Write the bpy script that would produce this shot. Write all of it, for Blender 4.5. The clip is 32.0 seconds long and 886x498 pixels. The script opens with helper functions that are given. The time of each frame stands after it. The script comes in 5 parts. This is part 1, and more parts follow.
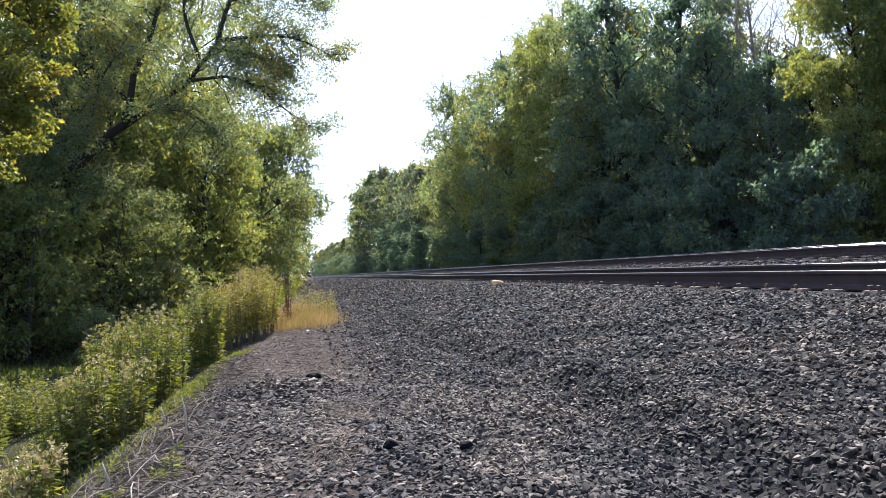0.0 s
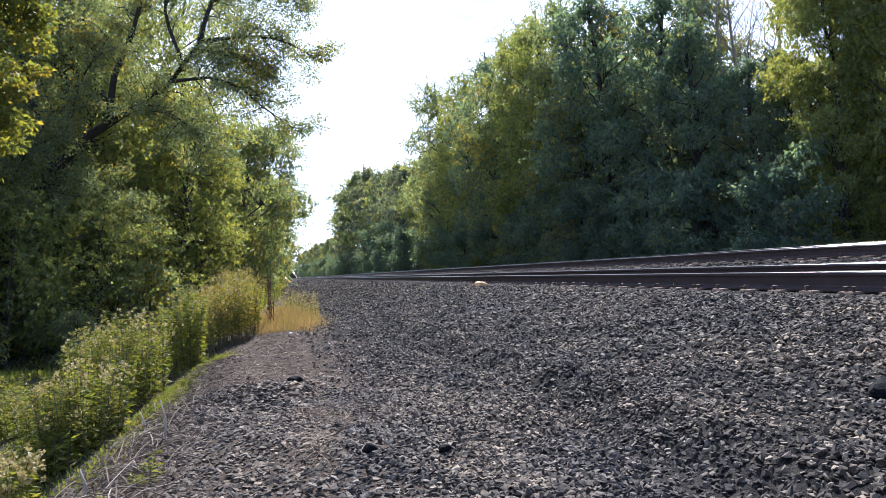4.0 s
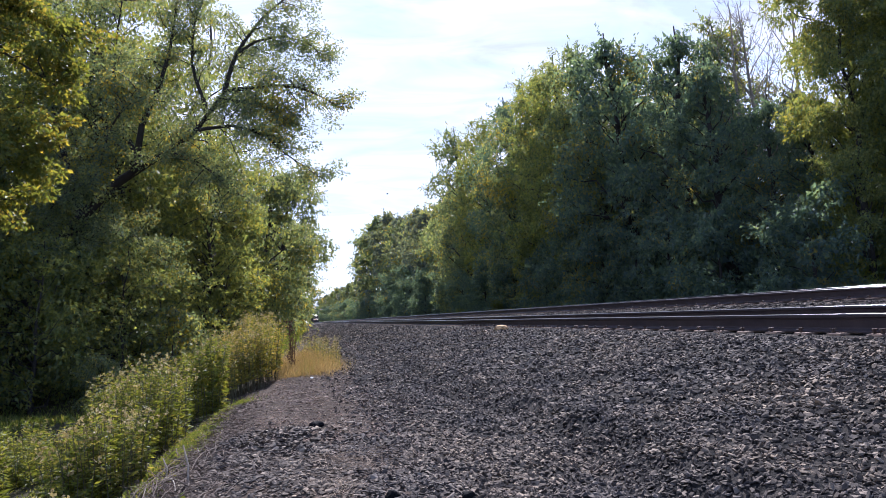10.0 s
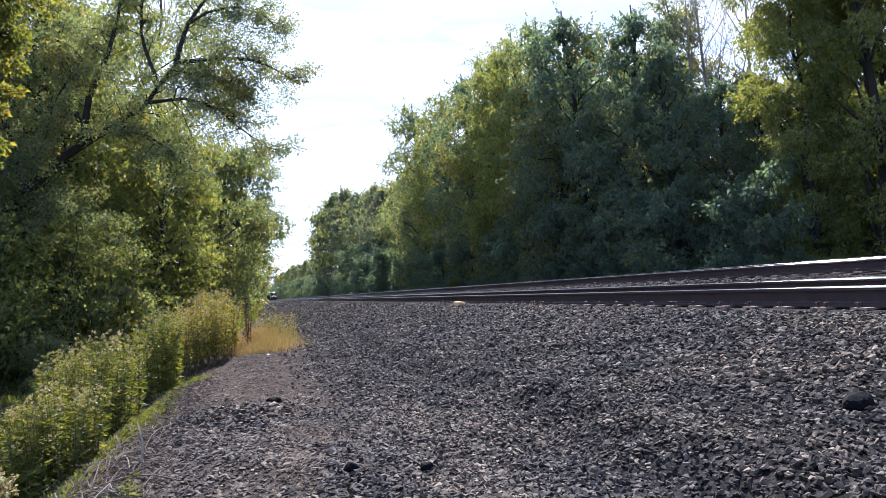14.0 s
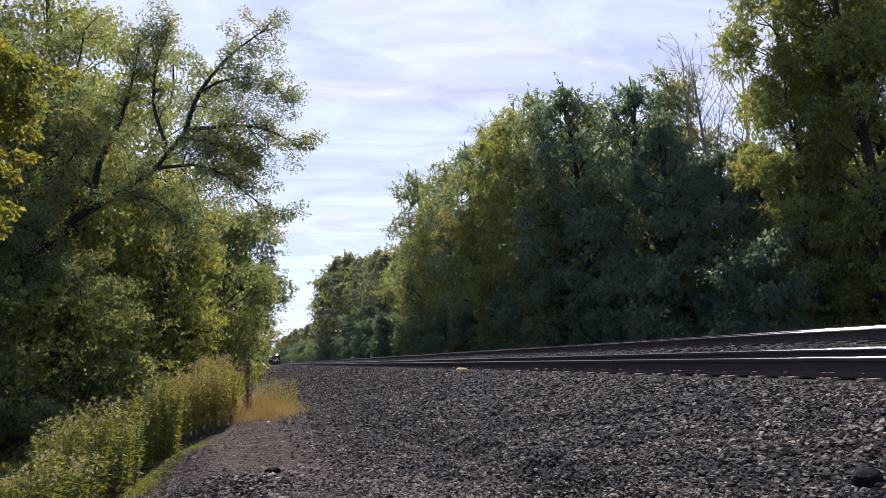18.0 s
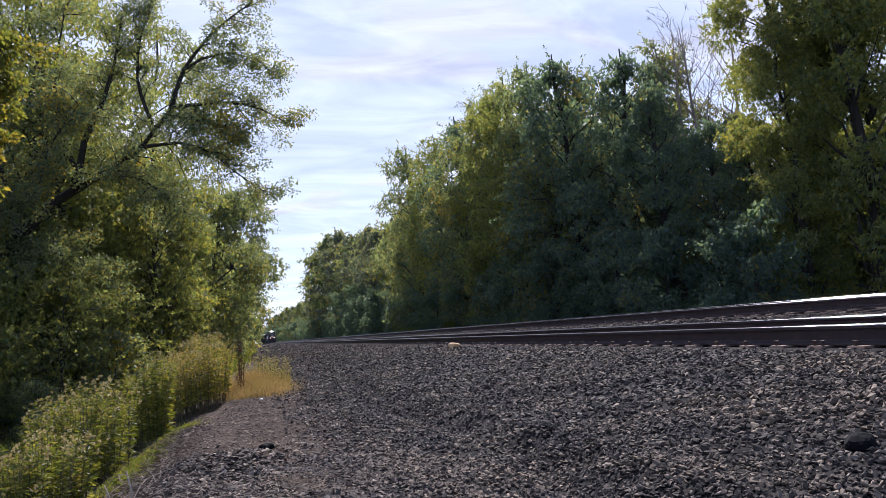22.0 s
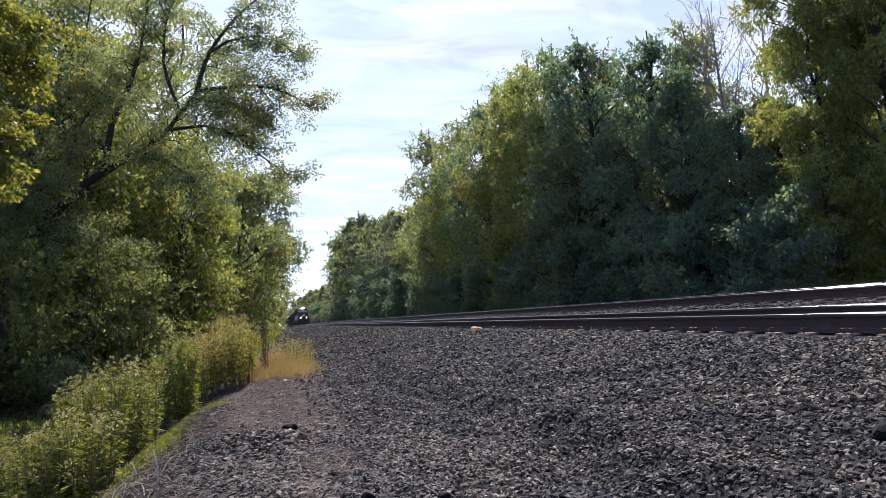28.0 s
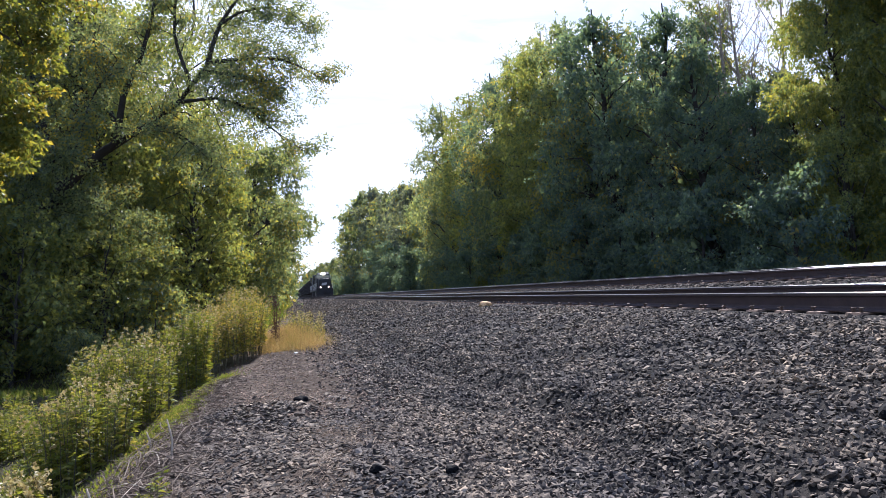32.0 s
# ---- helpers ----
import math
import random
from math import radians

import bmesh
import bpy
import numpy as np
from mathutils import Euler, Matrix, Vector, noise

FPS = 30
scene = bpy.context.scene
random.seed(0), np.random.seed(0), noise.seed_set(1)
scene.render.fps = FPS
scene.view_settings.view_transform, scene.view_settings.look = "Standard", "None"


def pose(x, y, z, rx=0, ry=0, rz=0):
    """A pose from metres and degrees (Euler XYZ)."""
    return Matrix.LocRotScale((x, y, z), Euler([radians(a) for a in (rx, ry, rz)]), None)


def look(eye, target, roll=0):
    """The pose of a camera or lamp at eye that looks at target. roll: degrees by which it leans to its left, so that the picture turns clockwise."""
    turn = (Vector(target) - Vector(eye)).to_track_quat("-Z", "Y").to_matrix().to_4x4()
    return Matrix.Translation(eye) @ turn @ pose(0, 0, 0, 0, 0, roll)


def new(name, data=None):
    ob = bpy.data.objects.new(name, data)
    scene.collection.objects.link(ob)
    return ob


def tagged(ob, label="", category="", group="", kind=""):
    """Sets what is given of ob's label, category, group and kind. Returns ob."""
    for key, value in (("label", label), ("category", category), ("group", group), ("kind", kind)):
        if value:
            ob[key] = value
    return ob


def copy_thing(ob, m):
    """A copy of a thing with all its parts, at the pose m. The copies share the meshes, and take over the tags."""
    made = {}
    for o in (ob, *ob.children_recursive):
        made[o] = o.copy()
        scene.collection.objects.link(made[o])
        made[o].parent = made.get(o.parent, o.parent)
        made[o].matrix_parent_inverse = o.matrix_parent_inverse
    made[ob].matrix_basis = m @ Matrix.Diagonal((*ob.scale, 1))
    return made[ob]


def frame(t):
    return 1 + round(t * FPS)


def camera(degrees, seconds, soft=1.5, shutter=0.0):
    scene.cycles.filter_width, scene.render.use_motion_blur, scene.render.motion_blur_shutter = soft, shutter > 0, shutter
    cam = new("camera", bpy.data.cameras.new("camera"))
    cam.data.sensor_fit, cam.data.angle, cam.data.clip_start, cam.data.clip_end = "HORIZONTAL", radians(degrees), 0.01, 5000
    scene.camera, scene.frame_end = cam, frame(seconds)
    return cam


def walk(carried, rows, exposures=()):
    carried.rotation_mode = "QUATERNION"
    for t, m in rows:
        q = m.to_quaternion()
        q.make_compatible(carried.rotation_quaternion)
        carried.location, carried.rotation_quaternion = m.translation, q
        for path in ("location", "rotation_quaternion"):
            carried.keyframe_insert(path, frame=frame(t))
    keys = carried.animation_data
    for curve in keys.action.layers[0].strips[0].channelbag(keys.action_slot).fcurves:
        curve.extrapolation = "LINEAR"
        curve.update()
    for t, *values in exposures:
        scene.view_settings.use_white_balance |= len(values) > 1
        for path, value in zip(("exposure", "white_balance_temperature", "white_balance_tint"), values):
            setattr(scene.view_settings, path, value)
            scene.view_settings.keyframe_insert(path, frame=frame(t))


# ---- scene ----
# ---- camera and its walk ----
cam = camera(63.6, 32.0, 0.8)

PATH = [
    (0, -0.014, 0.018, 0.336, 91.404, 4.312, -10.690),
    (0.5, -0.009, -0.004, 0.337, 91.752, 4.669, -9.975),
    (1, 0.001, -0.003, 0.337, 91.784, 4.809, -9.682),
    (1.5, 0.009, -0.022, 0.345, 91.455, 4.927, -9.494),
    (2, 0.014, -0.022, 0.348, 91.218, 4.844, -10.318),
    (2.5, 0.013, -0.027, 0.350, 91.361, 4.785, -10.757),
    (3, 0.009, -0.024, 0.347, 91.464, 4.610, -11.175),
    (3.5, 0.009, -0.012, 0.349, 91.359, 4.462, -11.599),
    (5.5, 0.014, -0.032, 0.357, 93.136, 4.567, -12.708),
    (6, 0.004, -0.044, 0.357, 94.414, 4.201, -12.668),
    (6.5, 0.007, -0.024, 0.351, 94.394, 4.129, -11.778),
    (7, 0.001, -0.018, 0.347, 94.236, 4.110, -10.900),
    (7.5, 0.001, -0.022, 0.343, 93.973, 4.266, -10.258),
    (8, 0.003, -0.024, 0.342, 93.595, 4.470, -9.942),
    (8.5, 0.002, -0.014, 0.338, 93.248, 4.672, -9.768),
    (9, 0.000, 0.000, 0.340, 92.753, 4.684, -9.573),
    (9.5, -0.003, -0.026, 0.345, 93.139, 4.634, -9.552),
    (10, -0.002, -0.034, 0.355, 94.978, 4.759, -10.291),
    (10.5, -0.003, -0.058, 0.354, 95.561, 5.070, -10.766),
    (11, -0.007, -0.041, 0.351, 95.554, 5.107, -11.540),
    (11.5, -0.017, -0.040, 0.352, 95.643, 5.311, -11.749),
    (12, -0.018, -0.047, 0.346, 95.879, 5.405, -12.111),
    (12.5, -0.022, -0.050, 0.346, 96.001, 5.628, -12.390),
    (13, -0.016, -0.055, 0.342, 95.661, 5.490, -12.466),
    (13.5, -0.002, -0.049, 0.341, 93.555, 5.099, -13.120),
    (14, -0.008, -0.030, 0.336, 92.882, 4.918, -13.696),
    (14.5, -0.009, -0.043, 0.335, 92.842, 5.145, -14.129),
    (16.5, -0.023, -0.006, 0.345, 94.761, 5.119, -15.078),
    (17, -0.020, -0.013, 0.358, 96.811, 4.531, -14.315),
    (17.5, -0.009, -0.051, 0.363, 97.871, 4.361, -13.504),
    (18, -0.010, -0.066, 0.364, 98.051, 4.576, -13.467),
    (18.5, 0.000, -0.074, 0.368, 97.904, 5.014, -13.749),
    (19, -0.002, -0.069, 0.365, 97.941, 5.298, -14.243),
    (19.5, -0.000, -0.064, 0.360, 97.913, 5.619, -14.605),
    (20, -0.004, -0.044, 0.353, 97.676, 5.655, -14.375),
    (20.5, -0.009, -0.030, 0.348, 97.237, 5.601, -14.234),
    (21, -0.007, -0.029, 0.350, 96.772, 5.524, -14.036),
    (21.5, -0.006, -0.026, 0.344, 96.519, 5.510, -14.060),
    (22, -0.007, -0.013, 0.344, 96.111, 5.443, -14.127),
    (22.5, -0.006, -0.017, 0.344, 95.877, 5.376, -14.138),
    (23, -0.004, -0.019, 0.341, 95.645, 5.391, -14.067),
    (23.5, 0.001, -0.010, 0.340, 95.255, 5.413, -13.912),
    (24, 0.001, -0.006, 0.339, 94.976, 5.216, -13.596),
    (24.5, 0.003, -0.002, 0.344, 94.704, 4.977, -13.403),
    (25, 0.000, -0.012, 0.347, 94.796, 4.876, -13.083),
    (25.5, 0.001, -0.019, 0.347, 95.105, 4.886, -12.624),
    (27.5, -0.002, -0.010, 0.344, 94.919, 4.972, -12.286),
    (28, -0.002, -0.003, 0.343, 94.986, 4.894, -12.325),
    (28.5, -0.006, -0.006, 0.338, 95.151, 4.691, -12.217),
    (29, -0.002, -0.009, 0.337, 92.890, 4.415, -12.380),
    (29.5, 0.004, -0.006, 0.338, 91.504, 4.398, -12.761),
    (30, 0.007, 0.005, 0.338, 91.333, 4.491, -12.754),
    (30.5, 0.004, 0.007, 0.346, 91.519, 4.492, -12.625),
    (31, -0.001, 0.004, 0.345, 91.951, 4.551, -12.047),
    (31.5, 0.002, -0.015, 0.351, 92.187, 4.484, -11.543),
    (32, -0.005, -0.023, 0.354, 92.976, 4.350, -11.532)
]
EXPOSURES = [
    (0, 1.05, 5200, 14),
    (1, 0.99, 5200, 14),
    (2, 1.1, 5200, 14),
    (3, 1.03, 5200, 14),
    (3.5, 1.03, 5200, 14),
    (5.5, 0.78, 5150, 18),
    (6, 0.71, 5150, 18),
    (7, 0.68, 5150, 18),
    (8, 0.77, 5150, 18),
    (9, 0.91, 5150, 18),
    (10, 0.71, 5130, 22),
    (11, 0.5, 5130, 22),
    (12, 0.44, 5130, 22),
    (13, 0.42, 5130, 22),
    (14, 0.9, 5130, 18),
    (14.5, 0.9, 5130, 18),
    (16.5, 0.63, 5450, 22),
    (17, 0.46, 5450, 22),
    (18, 0.33, 5450, 22),
    (19, 0.09, 5740, 15),
    (20, 0.07, 5740, 15),
    (21, 0.24, 5330, 22),
    (22, 0.35, 5330, 22),
    (23, 0.45, 5330, 22),
    (24, 0.5, 5330, 18),
    (25, 0.62, 5330, 18),
    (28, 0.56, 5270, 18),
    (29, 0.66, 5270, 18),
    (30, 1.14, 5270, 18),
    (31, 1.04, 5270, 18),
    (32, 0.91, 5270, 18)
]
walk(cam, [(r[0], pose(*r[1:])) for r in PATH], EXPOSURES)

# ---- world, sun ----
SUN_EL, SUN_AZ = 42.0, 16.0      # degrees; azimuth clockwise from the track's direction


def make_world():
    w = bpy.data.worlds.new("daylight")
    w.use_nodes = True
    nt = w.node_tree
    nt.nodes.clear()
    out = nt.nodes.new("ShaderNodeOutputWorld")
    bg = nt.nodes.new("ShaderNodeBackground")
    sky = nt.nodes.new("ShaderNodeTexSky")
    sky.sky_type = "NISHITA"
    sky.sun_disc = False
    sky.sun_elevation = radians(SUN_EL)
    sky.sun_rotation = radians(SUN_AZ)
    sky.air_density, sky.dust_density, sky.ozone_density = 1.0, 0.1, 1.2
    co = nt.nodes.new("ShaderNodeTexCoord")
    sep = nt.nodes.new("ShaderNodeSeparateXYZ")
    nt.links.new(co.outputs["Generated"], sep.inputs[0])
    # flatten the dome, so that the clouds lie in a layer
    add = nt.nodes.new("ShaderNodeMath"); add.operation = "ADD"; add.inputs[1].default_value = 0.16
    nt.links.new(sep.outputs["Z"], add.inputs[0])
    mx = nt.nodes.new("ShaderNodeMath"); mx.operation = "MAXIMUM"; mx.inputs[1].default_value = 0.05
    nt.links.new(add.outputs[0], mx.inputs[0])
    div = nt.nodes.new("ShaderNodeVectorMath"); div.operation = "DIVIDE"
    comb = nt.nodes.new("ShaderNodeCombineXYZ")
    for i in range(3):
        nt.links.new(mx.outputs[0], comb.inputs[i])
    nt.links.new(co.outputs["Generated"], div.inputs[0])
    nt.links.new(comb.outputs[0], div.inputs[1])
    mp = nt.nodes.new("ShaderNodeMapping")
    mp.inputs["Scale"].default_value = (1.0, 2.1, 1.0)
    mp.inputs["Rotation"].default_value = (0, 0, radians(-14))
    nt.links.new(div.outputs[0], mp.inputs[0])
    n1 = nt.nodes.new("ShaderNodeTexNoise")
    n1.inputs["Scale"].default_value = 1.15
    n1.inputs["Detail"].default_value = 7
    n1.inputs["Roughness"].default_value = 0.52
    n1.inputs["Distortion"].default_value = 0.35
    nt.links.new(mp.outputs[0], n1.inputs["Vector"])
    ramp = nt.nodes.new("ShaderNodeMapRange")
    ramp.interpolation_type = "SMOOTHSTEP"
    ramp.inputs["From Min"].default_value = 0.36
    ramp.inputs["From Max"].default_value = 0.62
    ramp.inputs["To Min"].default_value = 0.0
    # the cloud lies low over the wood; overhead the sky is clearer
    high = nt.nodes.new("ShaderNodeMapRange")
    high.interpolation_type = "SMOOTHSTEP"
    high.inputs["From Min"].default_value, high.inputs["From Max"].default_value = 0.45, 0.80
    high.inputs["To Max"].default_value = 0.12
    nt.links.new(sep.outputs["Z"], high.inputs["Value"])
    less = nt.nodes.new("ShaderNodeMath"); less.operation = "SUBTRACT"
    # and away from the sun it thins a little
    back = nt.nodes.new("ShaderNodeMapRange")
    back.interpolation_type = "SMOOTHSTEP"
    back.inputs["From Min"].default_value, back.inputs["From Max"].default_value = 0.3, -0.4
    back.inputs["To Max"].default_value = 0.11
    nt.links.new(sep.outputs["Y"], back.inputs["Value"])
    both = nt.nodes.new("ShaderNodeMath"); both.operation = "MAXIMUM"
    nt.links.new(high.outputs[0], both.inputs[0]); nt.links.new(back.outputs[0], both.inputs[1])
    nt.links.new(n1.outputs[0], less.inputs[0]); nt.links.new(both.outputs[0], less.inputs[1])
    nt.links.new(less.outputs[0], ramp.inputs["Value"])
    # clear sky, and the same light whitened and brightened where thin cloud lies
    clear = nt.nodes.new("ShaderNodeVectorMath"); clear.operation = "SCALE"
    clear.inputs["Scale"].default_value = SKY_CLEAR
    nt.links.new(sky.outputs[0], clear.inputs[0])
    grey = nt.nodes.new("ShaderNodeHueSaturation")
    grey.inputs["Saturation"].default_value = 0.10
    grey.inputs["Value"].default_value = SKY_CLOUD
    nt.links.new(sky.outputs[0], grey.inputs["Color"])
    white = nt.nodes.new("ShaderNodeVectorMath"); white.operation = "ADD"
    # thicker and thinner streaks in the cloud
    n2 = nt.nodes.new("ShaderNodeTexNoise")
    n2.inputs["Scale"].default_value, n2.inputs["Detail"].default_value = 2.3, 6
    n2.inputs["Roughness"].default_value, n2.inputs["Distortion"].default_value = 0.55, 0.8
    nt.links.new(mp.outputs[0], n2.inputs["Vector"])
    thick = nt.nodes.new("ShaderNodeMapRange")
    thick.inputs["From Min"].default_value, thick.inputs["From Max"].default_value = 0.34, 0.64
    thick.inputs["To Min"].default_value, thick.inputs["To Max"].default_value = 0.64, 1.16
    nt.links.new(n2.outputs[0], thick.inputs["Value"])
    # the layer is dimmer towards the horizon
    low = nt.nodes.new("ShaderNodeMapRange")
    low.inputs["From Max"].default_value = 0.40
    low.inputs["To Min"].default_value = 0.76
    nt.links.new(sep.outputs["Z"], low.inputs["Value"])
    dim = nt.nodes.new("ShaderNodeMath"); dim.operation = "MULTIPLY"
    nt.links.new(thick.outputs[0], dim.inputs[0]); nt.links.new(low.outputs[0], dim.inputs[1])
    lit = nt.nodes.new("ShaderNodeVectorMath"); lit.operation = "SCALE"
    lit.inputs[0].default_value = CLOUD
    nt.links.new(dim.outputs[0], lit.inputs["Scale"])
    nt.links.new(lit.outputs[0], white.inputs[1])
    nt.links.new(grey.outputs[0], white.inputs[0])
    mix = nt.nodes.new("ShaderNodeMix"); mix.data_type = "RGBA"
    veil = nt.nodes.new("ShaderNodeMapRange")
    veil.inputs["From Max"].default_value = 0.12
    veil.inputs["To Min"].default_value, veil.inputs["To Max"].default_value = 0.82, 0.28
    nt.links.new(both.outputs[0], veil.inputs["Value"])
    most = nt.nodes.new("ShaderNodeMath"); most.operation = "MAXIMUM"
    nt.links.new(ramp.outputs[0], most.inputs[0]); nt.links.new(veil.outputs[0], most.inputs[1])
    nt.links.new(most.outputs[0], mix.inputs[0])
    nt.links.new(clear.outputs[0], mix.inputs[6])
    nt.links.new(white.outputs[0], mix.inputs[7])
    nt.links.new(mix.outputs[2], bg.inputs[0])
    bg.inputs[1].default_value = 1.0
    nt.links.new(bg.outputs[0], out.inputs[0])
    scene.world = w


SKY_CLEAR, SKY_CLOUD, CLOUD = 0.150, 0.034, (0.492, 0.484, 0.496)
make_world()
sun = new("sun", bpy.data.lights.new("sun", "SUN"))
sun.data.energy, sun.data.angle, sun.data.color = 6.8, radians(0.6), (1.0, 0.89, 0.71)
el, az = radians(SUN_EL), radians(SUN_AZ)
sun.matrix_basis = look((0, 0, 30), (0 - math.sin(az) * math.cos(el), -math.cos(az) * math.cos(el), 30 - math.sin(el)))

# ---- helpers for building ----
KX = -0.0085      # the tracks run a little to the left of +y


def tx(x, y):
    """Across the tracks: the world's x of a line that lies x metres to the right, at y."""
    return x + KX * (y - 6.0)


class Soup:
    """Collects triangles and quads of one mesh as arrays."""

    def __init__(self):
        self.v, self.f, self.n = [], [], 0

    def add(self, v, f):
        v = np.asarray(v, dtype=np.float32).reshape(-1, 3)
        self.v.append(v)
        self.f.append(np.asarray(f, dtype=np.int32).reshape(-1, 3) + self.n)
        self.n += len(v)

    def mesh(self, name, mats, smooth=False, index=None):
        v, f = np.concatenate(self.v), np.concatenate(self.f)
        me = bpy.data.meshes.new(name)
        me.vertices.add(len(v))
        me.vertices.foreach_set("co", v.ravel())
        me.loops.add(f.size)
        me.loops.foreach_set("vertex_index", f.ravel())
        me.polygons.add(len(f))
        me.polygons.foreach_set("loop_start", np.arange(0, f.size, 3, dtype=np.int32))
        me.polygons.foreach_set("use_smooth", np.full(len(f), bool(smooth)))
        for m in (mats if isinstance(mats, (list, tuple)) else [mats]):
            me.materials.append(m)
        if index is not None:
            me.polygons.foreach_set("material_index", np.asarray(index, dtype=np.int32))
        me.update(calc_edges=True)
        me.validate()
        return me


def soup_part(name, soup, mats, parent=None, label="", smooth=False, index=None):
    ob = new(name, soup.mesh(name, mats, smooth, index))
    ob.parent = parent
    if label:
        ob["label"] = label
    return ob


def part(name, bm, material, parent=None, label="", smooth=False):
    me = bpy.data.meshes.new(name)
    bm.normal_update()
    bm.to_mesh(me)
    bm.free()
    me.materials.append(material)
    for p in me.polygons:
        p.use_smooth = smooth
    ob = new(name, me)
    ob.parent = parent
    if label:
        ob["label"] = label
    return ob


def share(name, me, parent, m, label=""):
    ob = new(name, me)
    ob.parent = parent
    ob.matrix_basis = m
    if label:
        ob["label"] = label
    return ob


def box(bm, x0, x1, y0, y1, z0, z1, bevel=0.0):
    r = bmesh.ops.create_cube(bm, size=1.0)
    for v in r["verts"]:
        v.co = Vector(((x0 + x1) / 2 + v.co.x * (x1 - x0), (y0 + y1) / 2 + v.co.y * (y1 - y0), (z0 + z1) / 2 + v.co.z * (z1 - z0)))
    if bevel > 0:
        es = list({e for v in r["verts"] for e in v.link_edges})
        bmesh.ops.bevel(bm, geom=es, offset=bevel, segments=2, affect="EDGES", profile=0.6)
    return bm


def cyl(bm, a, b, r0, r1=None, n=10):
    a, b = Vector(a), Vector(b)
    r1 = r0 if r1 is None else r1
    q = (b - a).to_track_quat("Z", "Y").to_matrix().to_4x4()
    bmesh.ops.create_cone(bm, cap_ends=True, segments=n, radius1=r0, radius2=r1, depth=(b - a).length,
                          matrix=Matrix.Translation((a + b) / 2) @ q)
    return bm


def tube(soup, pts, radii, k=6):
    """A tapered tube along a line of points."""
    pts = np.asarray(pts, dtype=float)
    n = len(pts)
    d = np.gradient(pts, axis=0)
    d /= np.linalg.norm(d, axis=1)[:, None] + 1e-9
    ref = np.array([0.31, 0.87, 0.38])
    a = np.cross(d, ref)
    a /= np.linalg.norm(a, axis=1)[:, None] + 1e-9
    b = np.cross(d, a)
    ang = np.arange(k) * 2 * np.pi / k
    ring = a[:, None] * np.cos(ang)[None, :, None] + b[:, None] * np.sin(ang)[None, :, None]
    v = pts[:, None] + ring * np.asarray(radii, dtype=float)[:, None, None]
    i = np.arange(n - 1)[:, None] * k
    j = np.arange(k)[None]
    j2 = (j + 1) % k
    f1 = np.stack([i + j, i + j2, i + k + j2], -1).reshape(-1, 3)
    f2 = np.stack([i + j, i + k + j2, i + k + j], -1).reshape(-1, 3)
    cap = np.stack([np.full(k - 2, (n - 1) * k), (n - 1) * k + np.arange(1, k - 1), (n - 1) * k + np.arange(2, k)], -1)
    soup.add(v.reshape(-1, 3), np.concatenate([f1, f2, cap]))


def leaves(soup, rng, centre, axis, size, width=0.55, plain=False):
    """Folded leaf blades: centre N x 3, axis N x 3 (the way the blade points), size N; plain ones for trees that stand far off."""
    n = len(centre)
    axis = axis / (np.linalg.norm(axis, axis=1)[:, None] + 1e-9)
    r = rng.normal(size=(n, 3))
    side = np.cross(axis, r)
    side /= np.linalg.norm(side, axis=1)[:, None] + 1e-9
    nor = np.cross(side, axis)
    s = np.asarray(size).reshape(-1, 1)
    base = centre - axis * s * 0.5
    tip = centre + axis * s * 0.5
    mid = centre - axis * s * 0.05
    le = mid + side * s * width * 0.5 + nor * s * width * 0.18
    ri = mid - side * s * width * 0.5 + nor * s * width * 0.18
    if plain:
        le, ri = base + side * s * width * 0.5, base + s * (axis * 0.22 - side * width * 0.5)
        soup.add(np.stack([le, tip, ri], 1).reshape(-1, 3), np.arange(n * 3).reshape(-1, 3))
        return
    v = np.stack([base, le, tip, ri], 1).reshape(-1, 3)
    k = np.arange(n)[:, None] * 4
    f = np.concatenate([k + np.array([[0, 2, 1]]), k + np.array([[0, 3, 2]])], 1).reshape(-1, 3)
    soup.add(v, f)


# ---- materials ----
def nodes(name):
    m = bpy.data.materials.new(name)
    m.use_nodes = True
    nt = m.node_tree
    return m, nt, nt.nodes["Principled BSDF"]


def tex_noise(nt, scale, detail=5, rough=0.6, vec=None, dist=0.0):
    n = nt.nodes.new("ShaderNodeTexNoise")
    n.inputs["Scale"].default_value, n.inputs["Detail"].default_value = scale, detail
    n.inputs["Roughness"].default_value, n.inputs["Distortion"].default_value = rough, dist
    if vec is None:
        c = nt.nodes.new("ShaderNodeTexCoord")
        vec = c.outputs["Object"]
    nt.links.new(vec, n.inputs["Vector"])
    return n.outputs[0]


def colour_ramp(nt, fac, stops):
    r = nt.nodes.new("ShaderNodeValToRGB")
    e = r.color_ramp.elements
    while len(e) < len(stops):
        e.new(0.5)
    for i, (p, c) in enumerate(stops):
        e[i].position, e[i].color = p, (*c, 1)
    nt.links.new(fac, r.inputs[0])
    return r.outputs[0]


def mix_col(nt, fac, a, b, mode="MIX"):
    m = nt.nodes.new("ShaderNodeMix")
    m.data_type, m.blend_type = "RGBA", mode
    for s, x in ((m.inputs[0], fac), (m.inputs[6], a), (m.inputs[7], b)):
        if isinstance(x, (int, float)):
            s.default_value = x
        elif isinstance(x, tuple):
            s.default_value = (*x, 1)
        else:
            nt.links.new(x, s)
    return m.outputs[2]


def bump(nt, bsdf, height, strength=0.4, dist=0.01):
    b = nt.nodes.new("ShaderNodeBump")
    b.inputs["Strength"].default_value, b.inputs["Distance"].default_value = strength, dist
    nt.links.new(height, b.inputs["Height"])
    nt.links.new(b.outputs[0], bsdf.inputs["Normal"])


